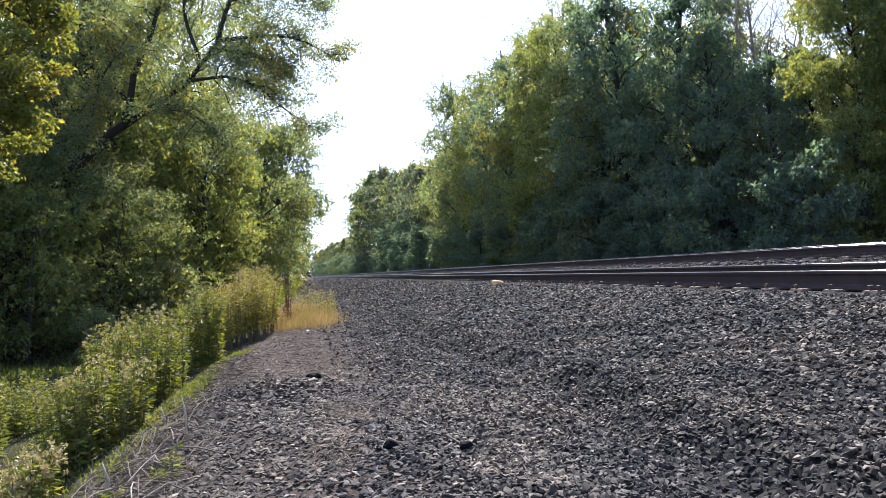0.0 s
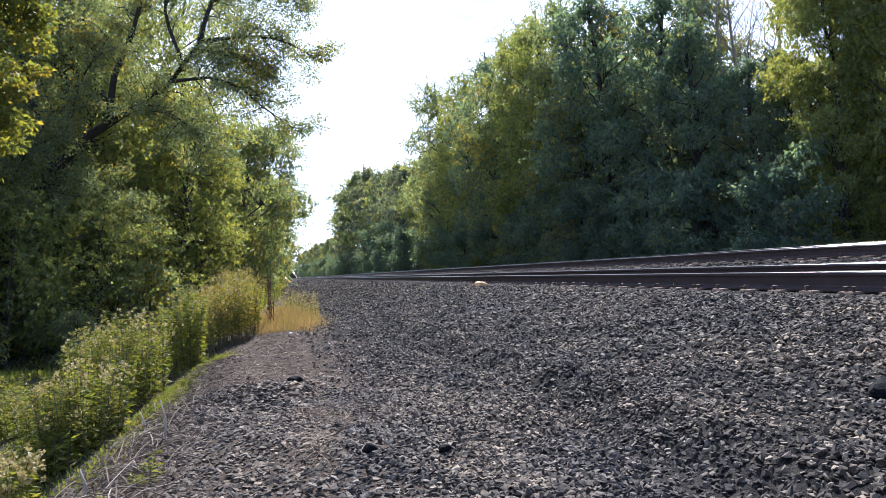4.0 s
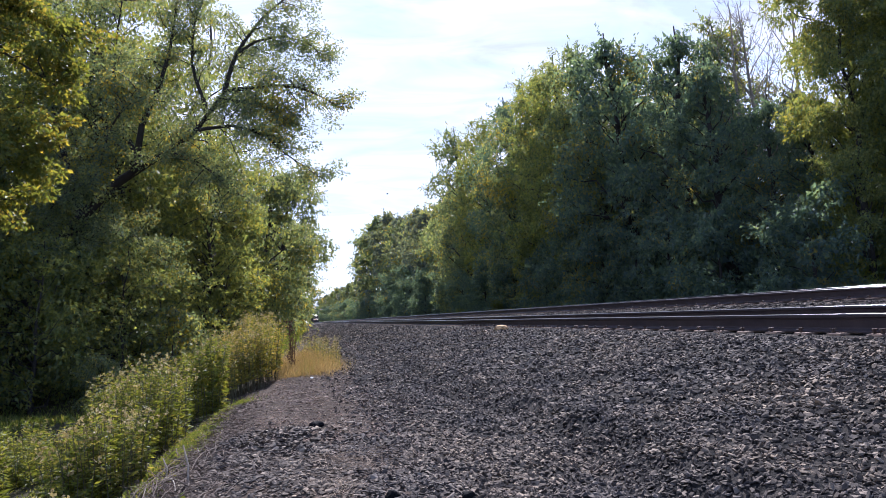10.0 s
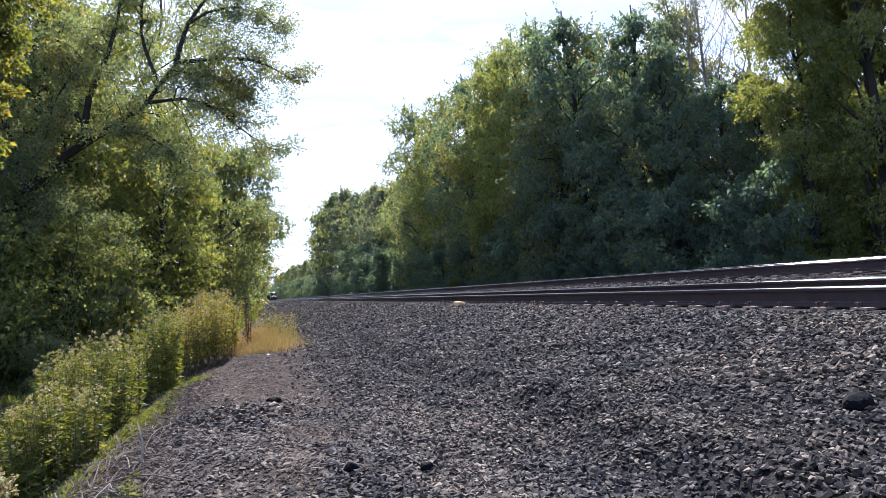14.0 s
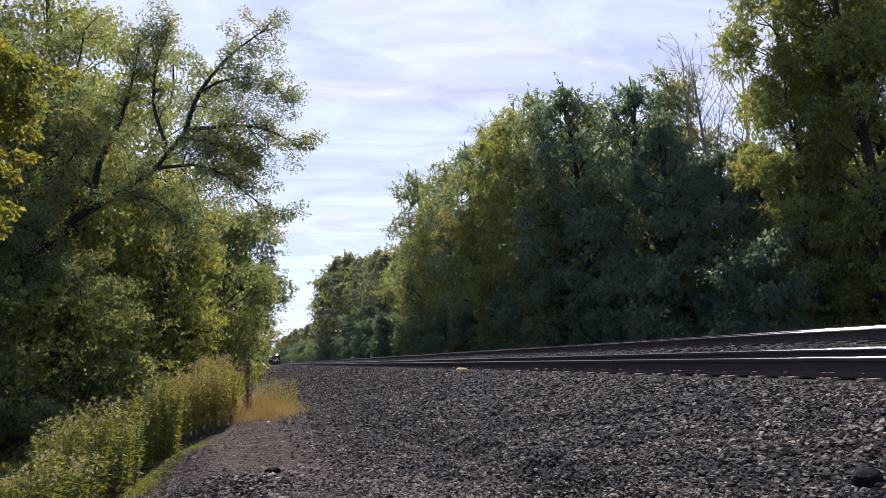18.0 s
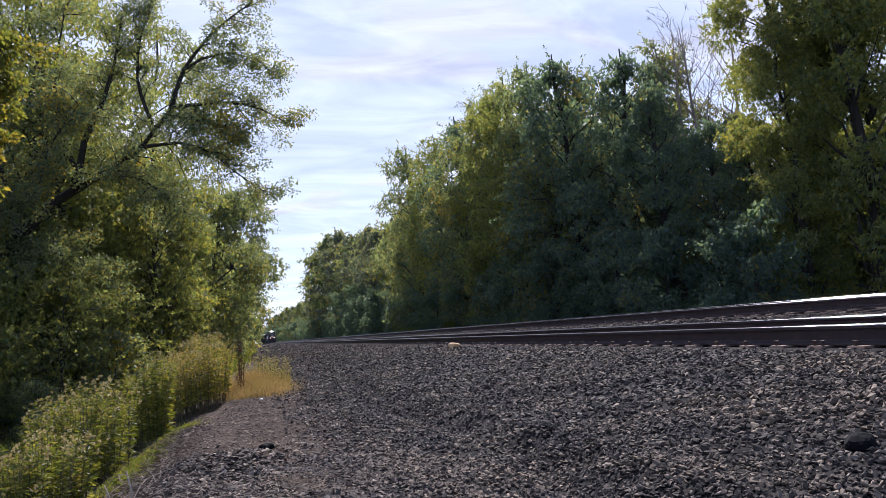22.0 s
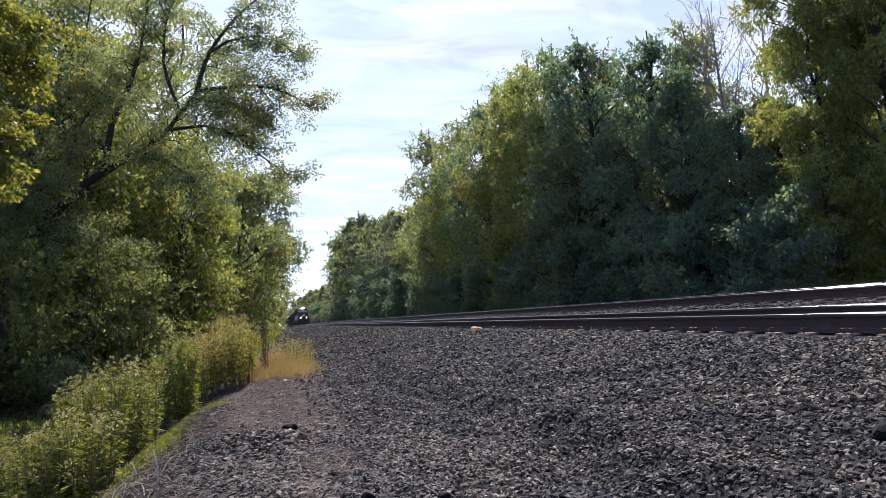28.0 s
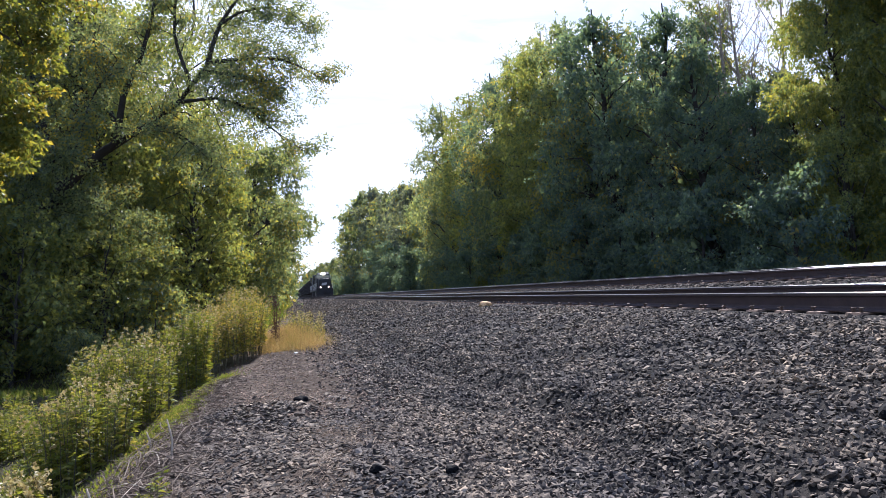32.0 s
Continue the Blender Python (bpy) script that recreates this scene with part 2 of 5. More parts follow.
def surface(name, dark, light, scale=8.0, rough=0.8, metal=0.0, fine=60.0, bump_s=0.3, bump_d=0.01, spec=0.4):
    """A plain worn surface: two colours mixed by coarse and fine noise."""
    m, nt, b = nodes(name)
    a = tex_noise(nt, scale, 6, 0.6)
    f = tex_noise(nt, fine, 4, 0.7)
    c = colour_ramp(nt, a, [(0.3, dark), (0.7, light)])
    c = mix_col(nt, 0.35, c, colour_ramp(nt, f, [(0.3, dark), (0.7, light)]))
    nt.links.new(c, b.inputs["Base Color"])
    b.inputs["Roughness"].default_value, b.inputs["Metallic"].default_value = rough, metal
    b.inputs["Specular IOR Level"].default_value = spec
    bump(nt, b, f, bump_s, bump_d)
    return m


def leaf_material(name, greens, yellow, share_yellow=0.12, patch=0.35, trans=0.52, tint=(1.16, 1.0, 0.36)):
    """Leaves that let light through; each blade has its own tint, with yellowing in patches."""
    m = bpy.data.materials.new(name)
    m.use_nodes = True
    nt = m.node_tree
    nt.nodes.clear()
    out = nt.nodes.new("ShaderNodeOutputMaterial")
    geo = nt.nodes.new("ShaderNodeNewGeometry")
    rnd = geo.outputs["Random Per Island"]
    c = colour_ramp(nt, rnd, [(0.0, greens[0]), (0.5, greens[1]), (1.0, greens[2])])
    big = tex_noise(nt, patch, 3, 0.6, geo.outputs["Position"])
    add = nt.nodes.new("ShaderNodeMath"); add.operation = "MULTIPLY_ADD"
    add.inputs[1].default_value, add.inputs[2].default_value = 0.35, 0.0
    nt.links.new(rnd, add.inputs[0])
    s = nt.nodes.new("ShaderNodeMath"); s.operation = "ADD"
    nt.links.new(big, s.inputs[0]); nt.links.new(add.outputs[0], s.inputs[1])
    mr = nt.nodes.new("ShaderNodeMapRange")
    mr.inputs["From Min"].default_value = 0.86 - share_yellow
    mr.inputs["From Max"].default_value = 0.98 - share_yellow
    nt.links.new(s.outputs[0], mr.inputs["Value"])
    c = mix_col(nt, mr.outputs[0], c, yellow)
    d = nt.nodes.new("ShaderNodeBsdfPrincipled")
    d.inputs["Roughness"].default_value = 0.52
    d.inputs["Specular IOR Level"].default_value = 0.22
    t = nt.nodes.new("ShaderNodeBsdfTranslucent")
    nt.links.new(c, d.inputs["Base Color"])
    tc = mix_col(nt, 1.0, c, tint, "MULTIPLY")
    hs = nt.nodes.new("ShaderNodeHueSaturation")
    hs.inputs["Value"].default_value = 2.25
    nt.links.new(tc, hs.inputs["Color"])
    nt.links.new(hs.outputs[0], t.inputs["Color"])
    mx = nt.nodes.new("ShaderNodeMixShader")
    mx.inputs[0].default_value = trans
    nt.links.new(d.outputs[0], mx.inputs[1]); nt.links.new(t.outputs[0], mx.inputs[2])
    nt.links.new(mx.outputs[0], out.inputs[0])
    return m


def stone_material(name, stops, per="island", rough=0.9):
    m, nt, b = nodes(name)
    if per == "island":
        g = nt.nodes.new("ShaderNodeNewGeometry")
        r = g.outputs["Random Per Island"]
    else:
        g = nt.nodes.new("ShaderNodeObjectInfo")
        r = g.outputs["Random"]
    c = colour_ramp(nt, r, stops)
    # dusty patches and streaks that run along the track
    g2 = nt.nodes.new("ShaderNodeNewGeometry")
    mp = nt.nodes.new("ShaderNodeMapping")
    mp.inputs["Scale"].default_value = (1.0, 0.35, 1.0)
    nt.links.new(g2.outputs["Position"], mp.inputs[0])
    dust = tex_noise(nt, 1.6, 4, 0.6, mp.outputs[0])
    c = mix_col(nt, 1.0, c, colour_ramp(nt, dust, [(0.36, (0.72, 0.72, 0.76)), (0.62, (1.25, 1.16, 1.04))]), "MULTIPLY")
    n = tex_noise(nt, 45, 5, 0.7)
    c = mix_col(nt, 1.0, c, colour_ramp(nt, n, [(0.25, (0.62, 0.6, 0.58)), (0.75, (1.25, 1.22, 1.18))]), "MULTIPLY")
    nt.links.new(c, b.inputs["Base Color"])
    b.inputs["Roughness"].default_value = rough
    b.inputs["Specular IOR Level"].default_value = 0.18
    bump(nt, b, n, 0.5, 0.004)
    return m


GREYS = [(0.0, (0.031, 0.028, 0.026)), (0.30, (0.064, 0.055, 0.048)), (0.62, (0.113, 0.097, 0.081)), (0.88, (0.190, 0.162, 0.132)), (1.0, (0.310, 0.264, 0.210))]
BROWNS = [(0.0, (0.053, 0.042, 0.041)), (0.5, (0.156, 0.116, 0.096)), (0.85, (0.262, 0.198, 0.159)), (1.0, (0.390, 0.304, 0.242))]
M_BALLAST = stone_material("ballast stone", GREYS)
M_BALLAST_ONE = stone_material("single ballast stone", GREYS, per="object")
M_PATHSTONE = stone_material("path stone", BROWNS)
M_RUST = surface("rusted rail steel", (0.033, 0.023, 0.024), (0.072, 0.049, 0.046), 6, 0.70, 0.2, 80, 0.3, 0.002)
M_POLISH = surface("polished rail head", (0.075, 0.072, 0.074), (0.13, 0.125, 0.128), 30, 0.19, 0.9, 200, 0.05, 0.001)
M_PLATE = surface("dusty tie plate steel", (0.13, 0.082, 0.058), (0.28, 0.195, 0.138), 20, 0.9, 0.0, 90, 0.4, 0.003)
M_TIE = surface("creosoted tie", (0.022, 0.017, 0.014), (0.062, 0.048, 0.039), 7, 0.95, 0.0, 40, 0.6, 0.01, 0.08)
M_BARK = surface("grey brown bark", (0.018, 0.015, 0.013), (0.052, 0.044, 0.037), 5, 0.92, 0.0, 30, 0.8, 0.02)
M_DEADWOOD = surface("bleached dead wood", (0.185, 0.152, 0.116), (0.350, 0.295, 0.230), 8, 0.85, 0.0, 40, 0.5, 0.006)
M_STRAW = surface("dead stems", (0.062, 0.043, 0.030), (0.155, 0.114, 0.080), 9, 0.85, 0.0, 50, 0.3, 0.004)
# bluish shade and glare veil are put into these greens, mildly
M_LEAF_A = leaf_material("deep green leaves with haze blue", ((0.068, 0.098, 0.090), (0.107, 0.143, 0.104), (0.177, 0.202, 0.106)), (0.205, 0.180, 0.038), 0.07)
# olive and yellowing foliage, with the yellow of sunlit leaves put into the colour
M_LEAF_B = leaf_material("yellowing and sunlit green leaves", ((0.071, 0.104, 0.062), (0.121, 0.151, 0.068), (0.195, 0.206, 0.073)), (0.176, 0.174, 0.038), 0.07)
# the shaded wood's dark blue veil is put more strongly into this leaf colour
M_LEAF_C = leaf_material("hazed blue green leaves", ((0.055, 0.084, 0.090), (0.080, 0.116, 0.104), (0.127, 0.163, 0.102)), (0.171, 0.146, 0.044), 0.03, tint=(0.983, 0.946, 0.463))
M_LEAF_Y = leaf_material("bright yellow green leaves", ((0.062, 0.084, 0.026), (0.094, 0.112, 0.029), (0.134, 0.140, 0.033)), (0.185, 0.164, 0.032), 0.14, 0.8, 0.5)
# haze of the far trees, put into the leaf colour as extra blue
M_LEAF_F = leaf_material("distant hazed blue green leaves", ((0.048, 0.070, 0.090), (0.075, 0.097, 0.107), (0.122, 0.135, 0.107)), (0.125, 0.115, 0.040), 0.02)
M_WEED = leaf_material("weed leaves", ((0.056, 0.075, 0.017), (0.102, 0.122, 0.024), (0.155, 0.157, 0.037)), (0.190, 0.180, 0.058), 0.04, 1.2, 0.40)
M_WEED_Y = leaf_material("yellowing weed leaves", ((0.075, 0.090, 0.026), (0.140, 0.142, 0.034), (0.215, 0.186, 0.048)), (0.230, 0.180, 0.062), 0.12, 1.6, 0.40)
M_WEEDSTEM = surface("weed stems", (0.05, 0.05, 0.025), (0.10, 0.085, 0.045), 12, 0.75)
M_FLOWER = leaf_material("faded flower heads", ((0.240, 0.180, 0.075), (0.330, 0.270, 0.120), (0.420, 0.370, 0.200)), (0.279, 0.211, 0.084), 0.05, 2.0, 0.3, (0.595, 0.574, 0.420))
M_DRYGRASS = leaf_material("dry grass", ((0.235, 0.165, 0.072), (0.325, 0.238, 0.108), (0.400, 0.300, 0.150)), (0.200, 0.185, 0.060), 0.08, 1.5, 0.35, (0.60, 0.53, 0.33))
M_GRASS = leaf_material("bank grass", ((0.052, 0.077, 0.018), (0.087, 0.113, 0.026), (0.122, 0.129, 0.040)), (0.18, 0.165, 0.07), 0.06, 1.5, 0.42)


def ground_material():
    """Gravel, dirt and leaf litter, by where the ground lies across the tracks."""
    m, nt, b = nodes("ground")
    g = nt.nodes.new("ShaderNodeNewGeometry")
    pos = g.outputs["Position"]
    fine = tex_noise(nt, 28, 4, 0.75, pos)
    vor = nt.nodes.new("ShaderNodeTexVoronoi")
    vor.inputs["Scale"].default_value = 20
    nt.links.new(pos, vor.inputs["Vector"])
    # grit painted nearly black, for the shade in the gaps between stones
    shaded_grit = colour_ramp(nt, vor.outputs["Color"], [(0.1, (0.008, 0.008, 0.008)), (0.5, (0.020, 0.018, 0.017)), (0.9, (0.048, 0.042, 0.036))])
    coarse = tex_noise(nt, 0.8, 5, 0.6, pos)
    dirt = colour_ramp(nt, fine, [(0.3, (0.034, 0.025, 0.019)), (0.7, (0.098, 0.074, 0.056))])
    litter = colour_ramp(nt, fine, [(0.25, (0.022, 0.020, 0.012)), (0.55, (0.055, 0.050, 0.025)), (0.8, (0.10, 0.080, 0.045))])
    sep = nt.nodes.new("ShaderNodeSeparateXYZ")
    nt.links.new(pos, sep.inputs[0])
    off = nt.nodes.new("ShaderNodeMath"); off.operation = "MULTIPLY_ADD"
    off.inputs[1].default_value, off.inputs[2].default_value = 0.0085, -0.051
    nt.links.new(sep.outputs["Y"], off.inputs[0])
    ax = nt.nodes.new("ShaderNodeMath"); ax.operation = "ADD"
    nt.links.new(sep.outputs["X"], ax.inputs[0]); nt.links.new(off.outputs[0], ax.inputs[1])
    wob = nt.nodes.new("ShaderNodeMath"); wob.operation = "MULTIPLY_ADD"
    wob.inputs[1].default_value, wob.inputs[2].default_value = 0.9, -0.45
    nt.links.new(coarse, wob.inputs[0])
    x = nt.nodes.new("ShaderNodeMath"); x.operation = "ADD"
    nt.links.new(ax.outputs[0], x.inputs[0]); nt.links.new(wob.outputs[0], x.inputs[1])

    def band(a, c):
        r = nt.nodes.new("ShaderNodeMapRange")
        r.inputs["From Min"].default_value, r.inputs["From Max"].default_value = a, c
        nt.links.new(x.outputs[0], r.inputs["Value"])
        return r.outputs[0]

    col = mix_col(nt, band(0.3, 0.7), dirt, shaded_grit)
    col = mix_col(nt, band(-1.5, -0.9), litter, col)
    col = mix_col(nt, band(12.3, 13.0), col, litter)
    nt.links.new(col, b.inputs["Base Color"])
    b.inputs["Roughness"].default_value = 1.0
    b.inputs["Specular IOR Level"].default_value = 0.08
    bump(nt, b, fine, 0.8, 0.03)
    return m


M_GROUND = ground_material()

# ---- ground ----
PROFILE = [(-400, -1.2), (-60, -1.3), (-8, -1.35), (-4, -1.32), (-2.6, -1.15), (-1.75, -0.92), (-1.35, -0.73), (-1.0, -0.61), (-0.7, -0.54), (0.0, -0.50), (0.8, -0.54),
           (1.5, -0.60), (1.9, -0.58), (2.5, -0.51), (3.4, -0.38), (4.3, -0.240), (4.75, -0.206), (5.1, -0.209), (5.4, -0.218), (7.0, -0.218), (7.3, -0.232), (8.0, -0.10), (8.5, -0.06), (11.4, -0.06),
           (12.2, -0.25), (13.5, -0.45), (16, -0.4), (30, -0.2), (60, 0.0), (400, 0.5)]
PX, PZ = np.array([p[0] for p in PROFILE], float), np.array([p[1] for p in PROFILE], float)


def soft_noise(x, y, s, seed=0.0):
    return (np.sin(x * s + 1.7 + seed) * np.cos(y * s * 0.83 + 0.4 + seed) + 0.5 * np.sin(x * s * 2.3 + y * s * 1.9 + seed * 2))


def ground_z(x, y):
    """Height of the ground at x, y (arrays)."""
    x, y = np.asarray(x, float), np.asarray(y, float)
    a = x - KX * (y - 6.0)
    z = np.interp(a, PX, PZ)
    near = np.exp(-((y - 10) / 40.0) ** 2)
    path = np.exp(-((a - 1.2) / 2.6) ** 4)
    z = z + near * path * (0.028 * soft_noise(x, y, 1.9) + 0.017 * soft_noise(x, y, 5.1, 2.0))
    z = z + 0.11 * np.exp(-((a + 0.42) / 0.40) ** 2 - ((y - 5.62) / 0.34) ** 2)      # heap of gravel beside the path
    z = z + 0.07 * np.exp(-((a + 0.8) / 0.35) ** 2 - ((y - 7.6) / 0.7) ** 2)
    z = z - 0.080 * np.exp(-((a - 1.64 + 0.05 * np.sin(y * 0.9)) / 0.19) ** 2) * near + 0.055 * np.exp(-((a - 2.00 + 0.04 * np.sin(y * 1.1)) / 0.18) ** 2) * near                # furrow at the foot of the shoulder
    z = z + np.where(a < -1.5, 0.10 * soft_noise(x, y, 0.7, 1.0), 0.0)
    return z


def make_ground():
    xs = np.unique(np.concatenate([np.linspace(-400, -20, 12), np.linspace(-20, -3, 24), np.linspace(-3, 5, 90), np.linspace(5, 14, 50), np.linspace(14, 40, 14), np.linspace(40, 400, 10)]))
    ys = np.unique(np.concatenate([np.linspace(-300, -10, 10), np.linspace(-10, 1.5, 16), np.linspace(1.5, 16, 130), np.linspace(16, 60, 70), np.linspace(60, 2500, 80)]))
    X, Y = np.meshgrid(xs, ys)
    Xs = X + KX * (np.clip(Y, -100, 900) - 6.0)
    Z = ground_z(Xs, np.clip(Y, -100, 900))
    v = np.stack([Xs, Y, Z], -1).reshape(-1, 3)
    ny, nx = X.shape
    i = (np.arange(ny - 1)[:, None] * nx + np.arange(nx - 1)[None]).reshape(-1)
    f = np.concatenate([np.stack([i, i + 1, i + nx + 1], -1), np.stack([i, i + nx + 1, i + nx], -1)])
    s = Soup()
    s.add(v, f)
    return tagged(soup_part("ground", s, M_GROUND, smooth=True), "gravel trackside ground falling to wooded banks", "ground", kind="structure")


ground = make_ground()

# ---- railway tracks ----
HALF_RAIL = [(0.012, 0.0), (0.0235, -0.0010), (0.0290, -0.0026), (0.0325, -0.0050), (0.0350, -0.0085), (0.0365, -0.0135), (0.0365, -0.038), (0.013, -0.048), (0.009, -0.065), (0.009, -0.140),
             (0.016, -0.156), (0.074, -0.172), (0.076, -0.186)]
RAIL = HALF_RAIL + [(-x, z) for x, z in HALF_RAIL[::-1]]
SHINY = 4      # faces from the middle of the head outwards that the wheels keep bright


def rail_mesh(x, z):
    ys = [-60, -20, 0, 10, 20, 35, 60, 100, 160, 260, 420, 700, 1000]
    n = len(RAIL)
    v = [(tx(x, y) + p[0], y, z + p[1]) for y in ys for p in RAIL]
    f, idx = [], []
    for i in range(len(ys) - 1):
        for j in range(n):
            a, b = i * n + j, i * n + (j + 1) % n
            f += [(a, b, b + n), (a, b + n, a + n)]
            idx += [1 if j < SHINY or j >= n - SHINY - 1 else 0] * 2
    s = Soup()
    s.add(v, f)
    return s, idx


def tie_bm():
    bm = bmesh.new()
    box(bm, -1.30, 1.30, -0.115, 0.115, -0.18, 0.0)
    bmesh.ops.bevel(bm, geom=list(bm.edges), offset=0.014, segments=1, affect="EDGES")
    return bm


def plate_bm():
    """A rolled steel tie plate."""
    bm = bmesh.new()
    box(bm, -0.18, 0.18, -0.098, 0.098, 0.0, 0.019)
    for v in bm.verts:
        if v.co.z > 0.01:
            v.co.y *= 0.93
            v.co.x *= 0.96
    return bm


def spike_bm():
    bm = bmesh.new()
    box(bm, -0.012, 0.012, -0.012, 0.012, 0.0, 0.040)
    box(bm, -0.028, 0.020, -0.016, 0.016, 0.040, 0.054)
    return bm


def anchor_bm():
    bm = bmesh.new()
    box(bm, -0.098, 0.098, -0.016, 0.016, -0.030, -0.006)
    box(bm, -0.100, -0.078, -0.018, 0.018, -0.030, 0.026)
    box(bm, 0.074, 0.100, -0.018, 0.018, -0.030, 0.020)
    return bm


def mesh_of(bm, name, mat):
    me = bpy.data.meshes.new(name)
    bm.to_mesh(me)
    bm.free()
    me.materials.append(mat)
    return me


M_SPIKE = surface("rusted spike", (0.05, 0.032, 0.024), (0.13, 0.09, 0.07), 30, 0.6, 0.3)
ME_TIE = mesh_of(tie_bm(), "tie", M_TIE)
ME_PLATE = mesh_of(plate_bm(), "tie_plate", M_PLATE)
ME_SPIKE = mesh_of(spike_bm(), "spike", M_SPIKE)
ME_ANCHOR = mesh_of(anchor_bm(), "rail_anchor", M_RUST)


def mesh_tris(me):
    me.calc_loop_triangles()
    v = np.array([p.co[:] for p in me.vertices])
    f = np.array([t.vertices[:] for t in me.loop_triangles])
    return v, f


def repeat(soup, vf, places):
    v, f = vf
    for p in places:
        soup.add(v + np.asarray(p), f)


def make_track(x_near, z, seed, label, far_to):
    rng = np.random.default_rng(seed)
    track = tagged(new("railway_track"), label, "railway track", "railway tracks", "")
    base = z - 0.205
    for x in (x_near, x_near + 1.507):
        s, idx = rail_mesh(x, z)
        soup_part("rail", s, [M_RUST, M_POLISH], track, "rusted steel rail with a polished running surface", index=idx)
    cx = x_near + 0.7535
    ys, y = [], -3.0
    while y < far_to:
        ys.append(y)
        y += 0.495 + rng.normal() * 0.035
    far_ties, far_plates = [], []
    for i, y in enumerate(ys):
        jit = rng.normal(size=4) * (0.03, 0.012, 0.6, 0.008)
        c = (tx(cx, y) + jit[0], y, base - 0.004 + jit[3] * 0.4)
        if y < 62:
            share("tie", ME_TIE, track, pose(*c, 0, 0, jit[2]))
            for x in (x_near, x_near + 1.507):
                share("tie_plate", ME_PLATE, track, pose(tx(x, y), y, base, 0, 0, jit[2]))
                if y < 24:
                    for sx, sy in ((-0.125, 0.05), (0.125, -0.05)) if rng.random() < 0.8 else ((-0.125, -0.05), (-0.125, 0.05)):
                        share("spike", ME_SPIKE, track, pose(tx(x, y) + sx, y + sy, base + 0.012, 0, 0, 0 if sx > 0 else 180))
                    if rng.random() < 0.45:
                        share("rail_anchor", ME_ANCHOR, track, pose(tx(x, y), y + 0.14, z - 0.186))
        else:
            far_ties.append(c)
            far_plates += [(tx(x_near, y), y, base), (tx(x_near + 1.507, y), y, base)]
    s = Soup()
    repeat(s, mesh_tris(ME_TIE), far_ties)
    ob = soup_part("far_ties", s, M_TIE, track)
    ob["kind"] = "stuff"
    s = Soup()
    repeat(s, mesh_tris(ME_PLATE), far_plates)
    ob = soup_part("far_tie_plates", s, M_PLATE, track)
    ob["kind"] = "stuff"
    return track


make_track(5.24, 0.0, 3, "near railway track with rusted rails on wooden ties", 260)
make_track(9.20, 0.175, 4, "far railway track with rusted rails on wooden ties", 160)


# ---- ballast stones ----
def stone_shapes(rng, count, flat=0.55):
    """Broken stones: hulls of a few points on a squashed block."""
    out = []
    for _ in range(count):
        bm = bmesh.new()
        for _ in range(9):
            p = rng.uniform(-1, 1, 3)
            p = p / max(abs(p).max(), 0.2) * rng.uniform(0.72, 1.0)
            bm.verts.new((p[0], p[1] * 0.72, p[2] * flat))
        r = bmesh.ops.convex_hull(bm, input=bm.verts)
        bmesh.ops.delete(bm, geom=[v for v in r["geom_interior"] if isinstance(v, bmesh.types.BMVert)], context="VERTS")
        bmesh.ops.triangulate(bm, faces=bm.faces)
        bm.verts.index_update()
        v = np.array([q.co[:] for q in bm.verts])
        f = np.array([[q.index for q in p.verts] for p in bm.faces])
        bm.free()
        out.append((v, f))
    return out


def rotations(rng, n, tilt):
    """n turns: any heading, tilted by about `tilt` radians."""
    h = rng.uniform(0, 2 * np.pi, n)
    a, b = rng.normal(size=n) * tilt, rng.normal(size=n) * tilt
    ch, sh, ca, sa, cb, sb = np.cos(h), np.sin(h), np.cos(a), np.sin(a), np.cos(b), np.sin(b)
    z = np.zeros(n)
    o = np.ones(n)
    H = np.stack([ch, -sh, z, sh, ch, z, z, z, o], -1).reshape(-1, 3, 3)
    A = np.stack([o, z, z, z, ca, -sa, z, sa, ca], -1).reshape(-1, 3, 3)
    B = np.stack([cb, z, sb, z, o, z, -sb, z, cb], -1).reshape(-1, 3, 3)
    return A @ B @ H


def scatter(soup, rng, shapes, x, y, size, tilt=0.44, lift=0.26):
    z = ground_z(x, y)
    which = rng.integers(0, len(shapes), len(x))
    R = rotations(rng, len(x), tilt)
    for k, (v, f) in enumerate(shapes):
        i = np.nonzero(which == k)[0]
        if not len(i):
            continue
        w = np.einsum("nij,vj->nvi", R[i], v) * size[i][:, None, None]
        w += np.stack([x[i], y[i], z[i] + size[i] * lift], -1)[:, None]
        n, m = len(i), len(v)
        ff = f[None] + (np.arange(n) * m)[:, None, None]
        soup.add(w.reshape(-1, 3), ff.reshape(-1, 3))


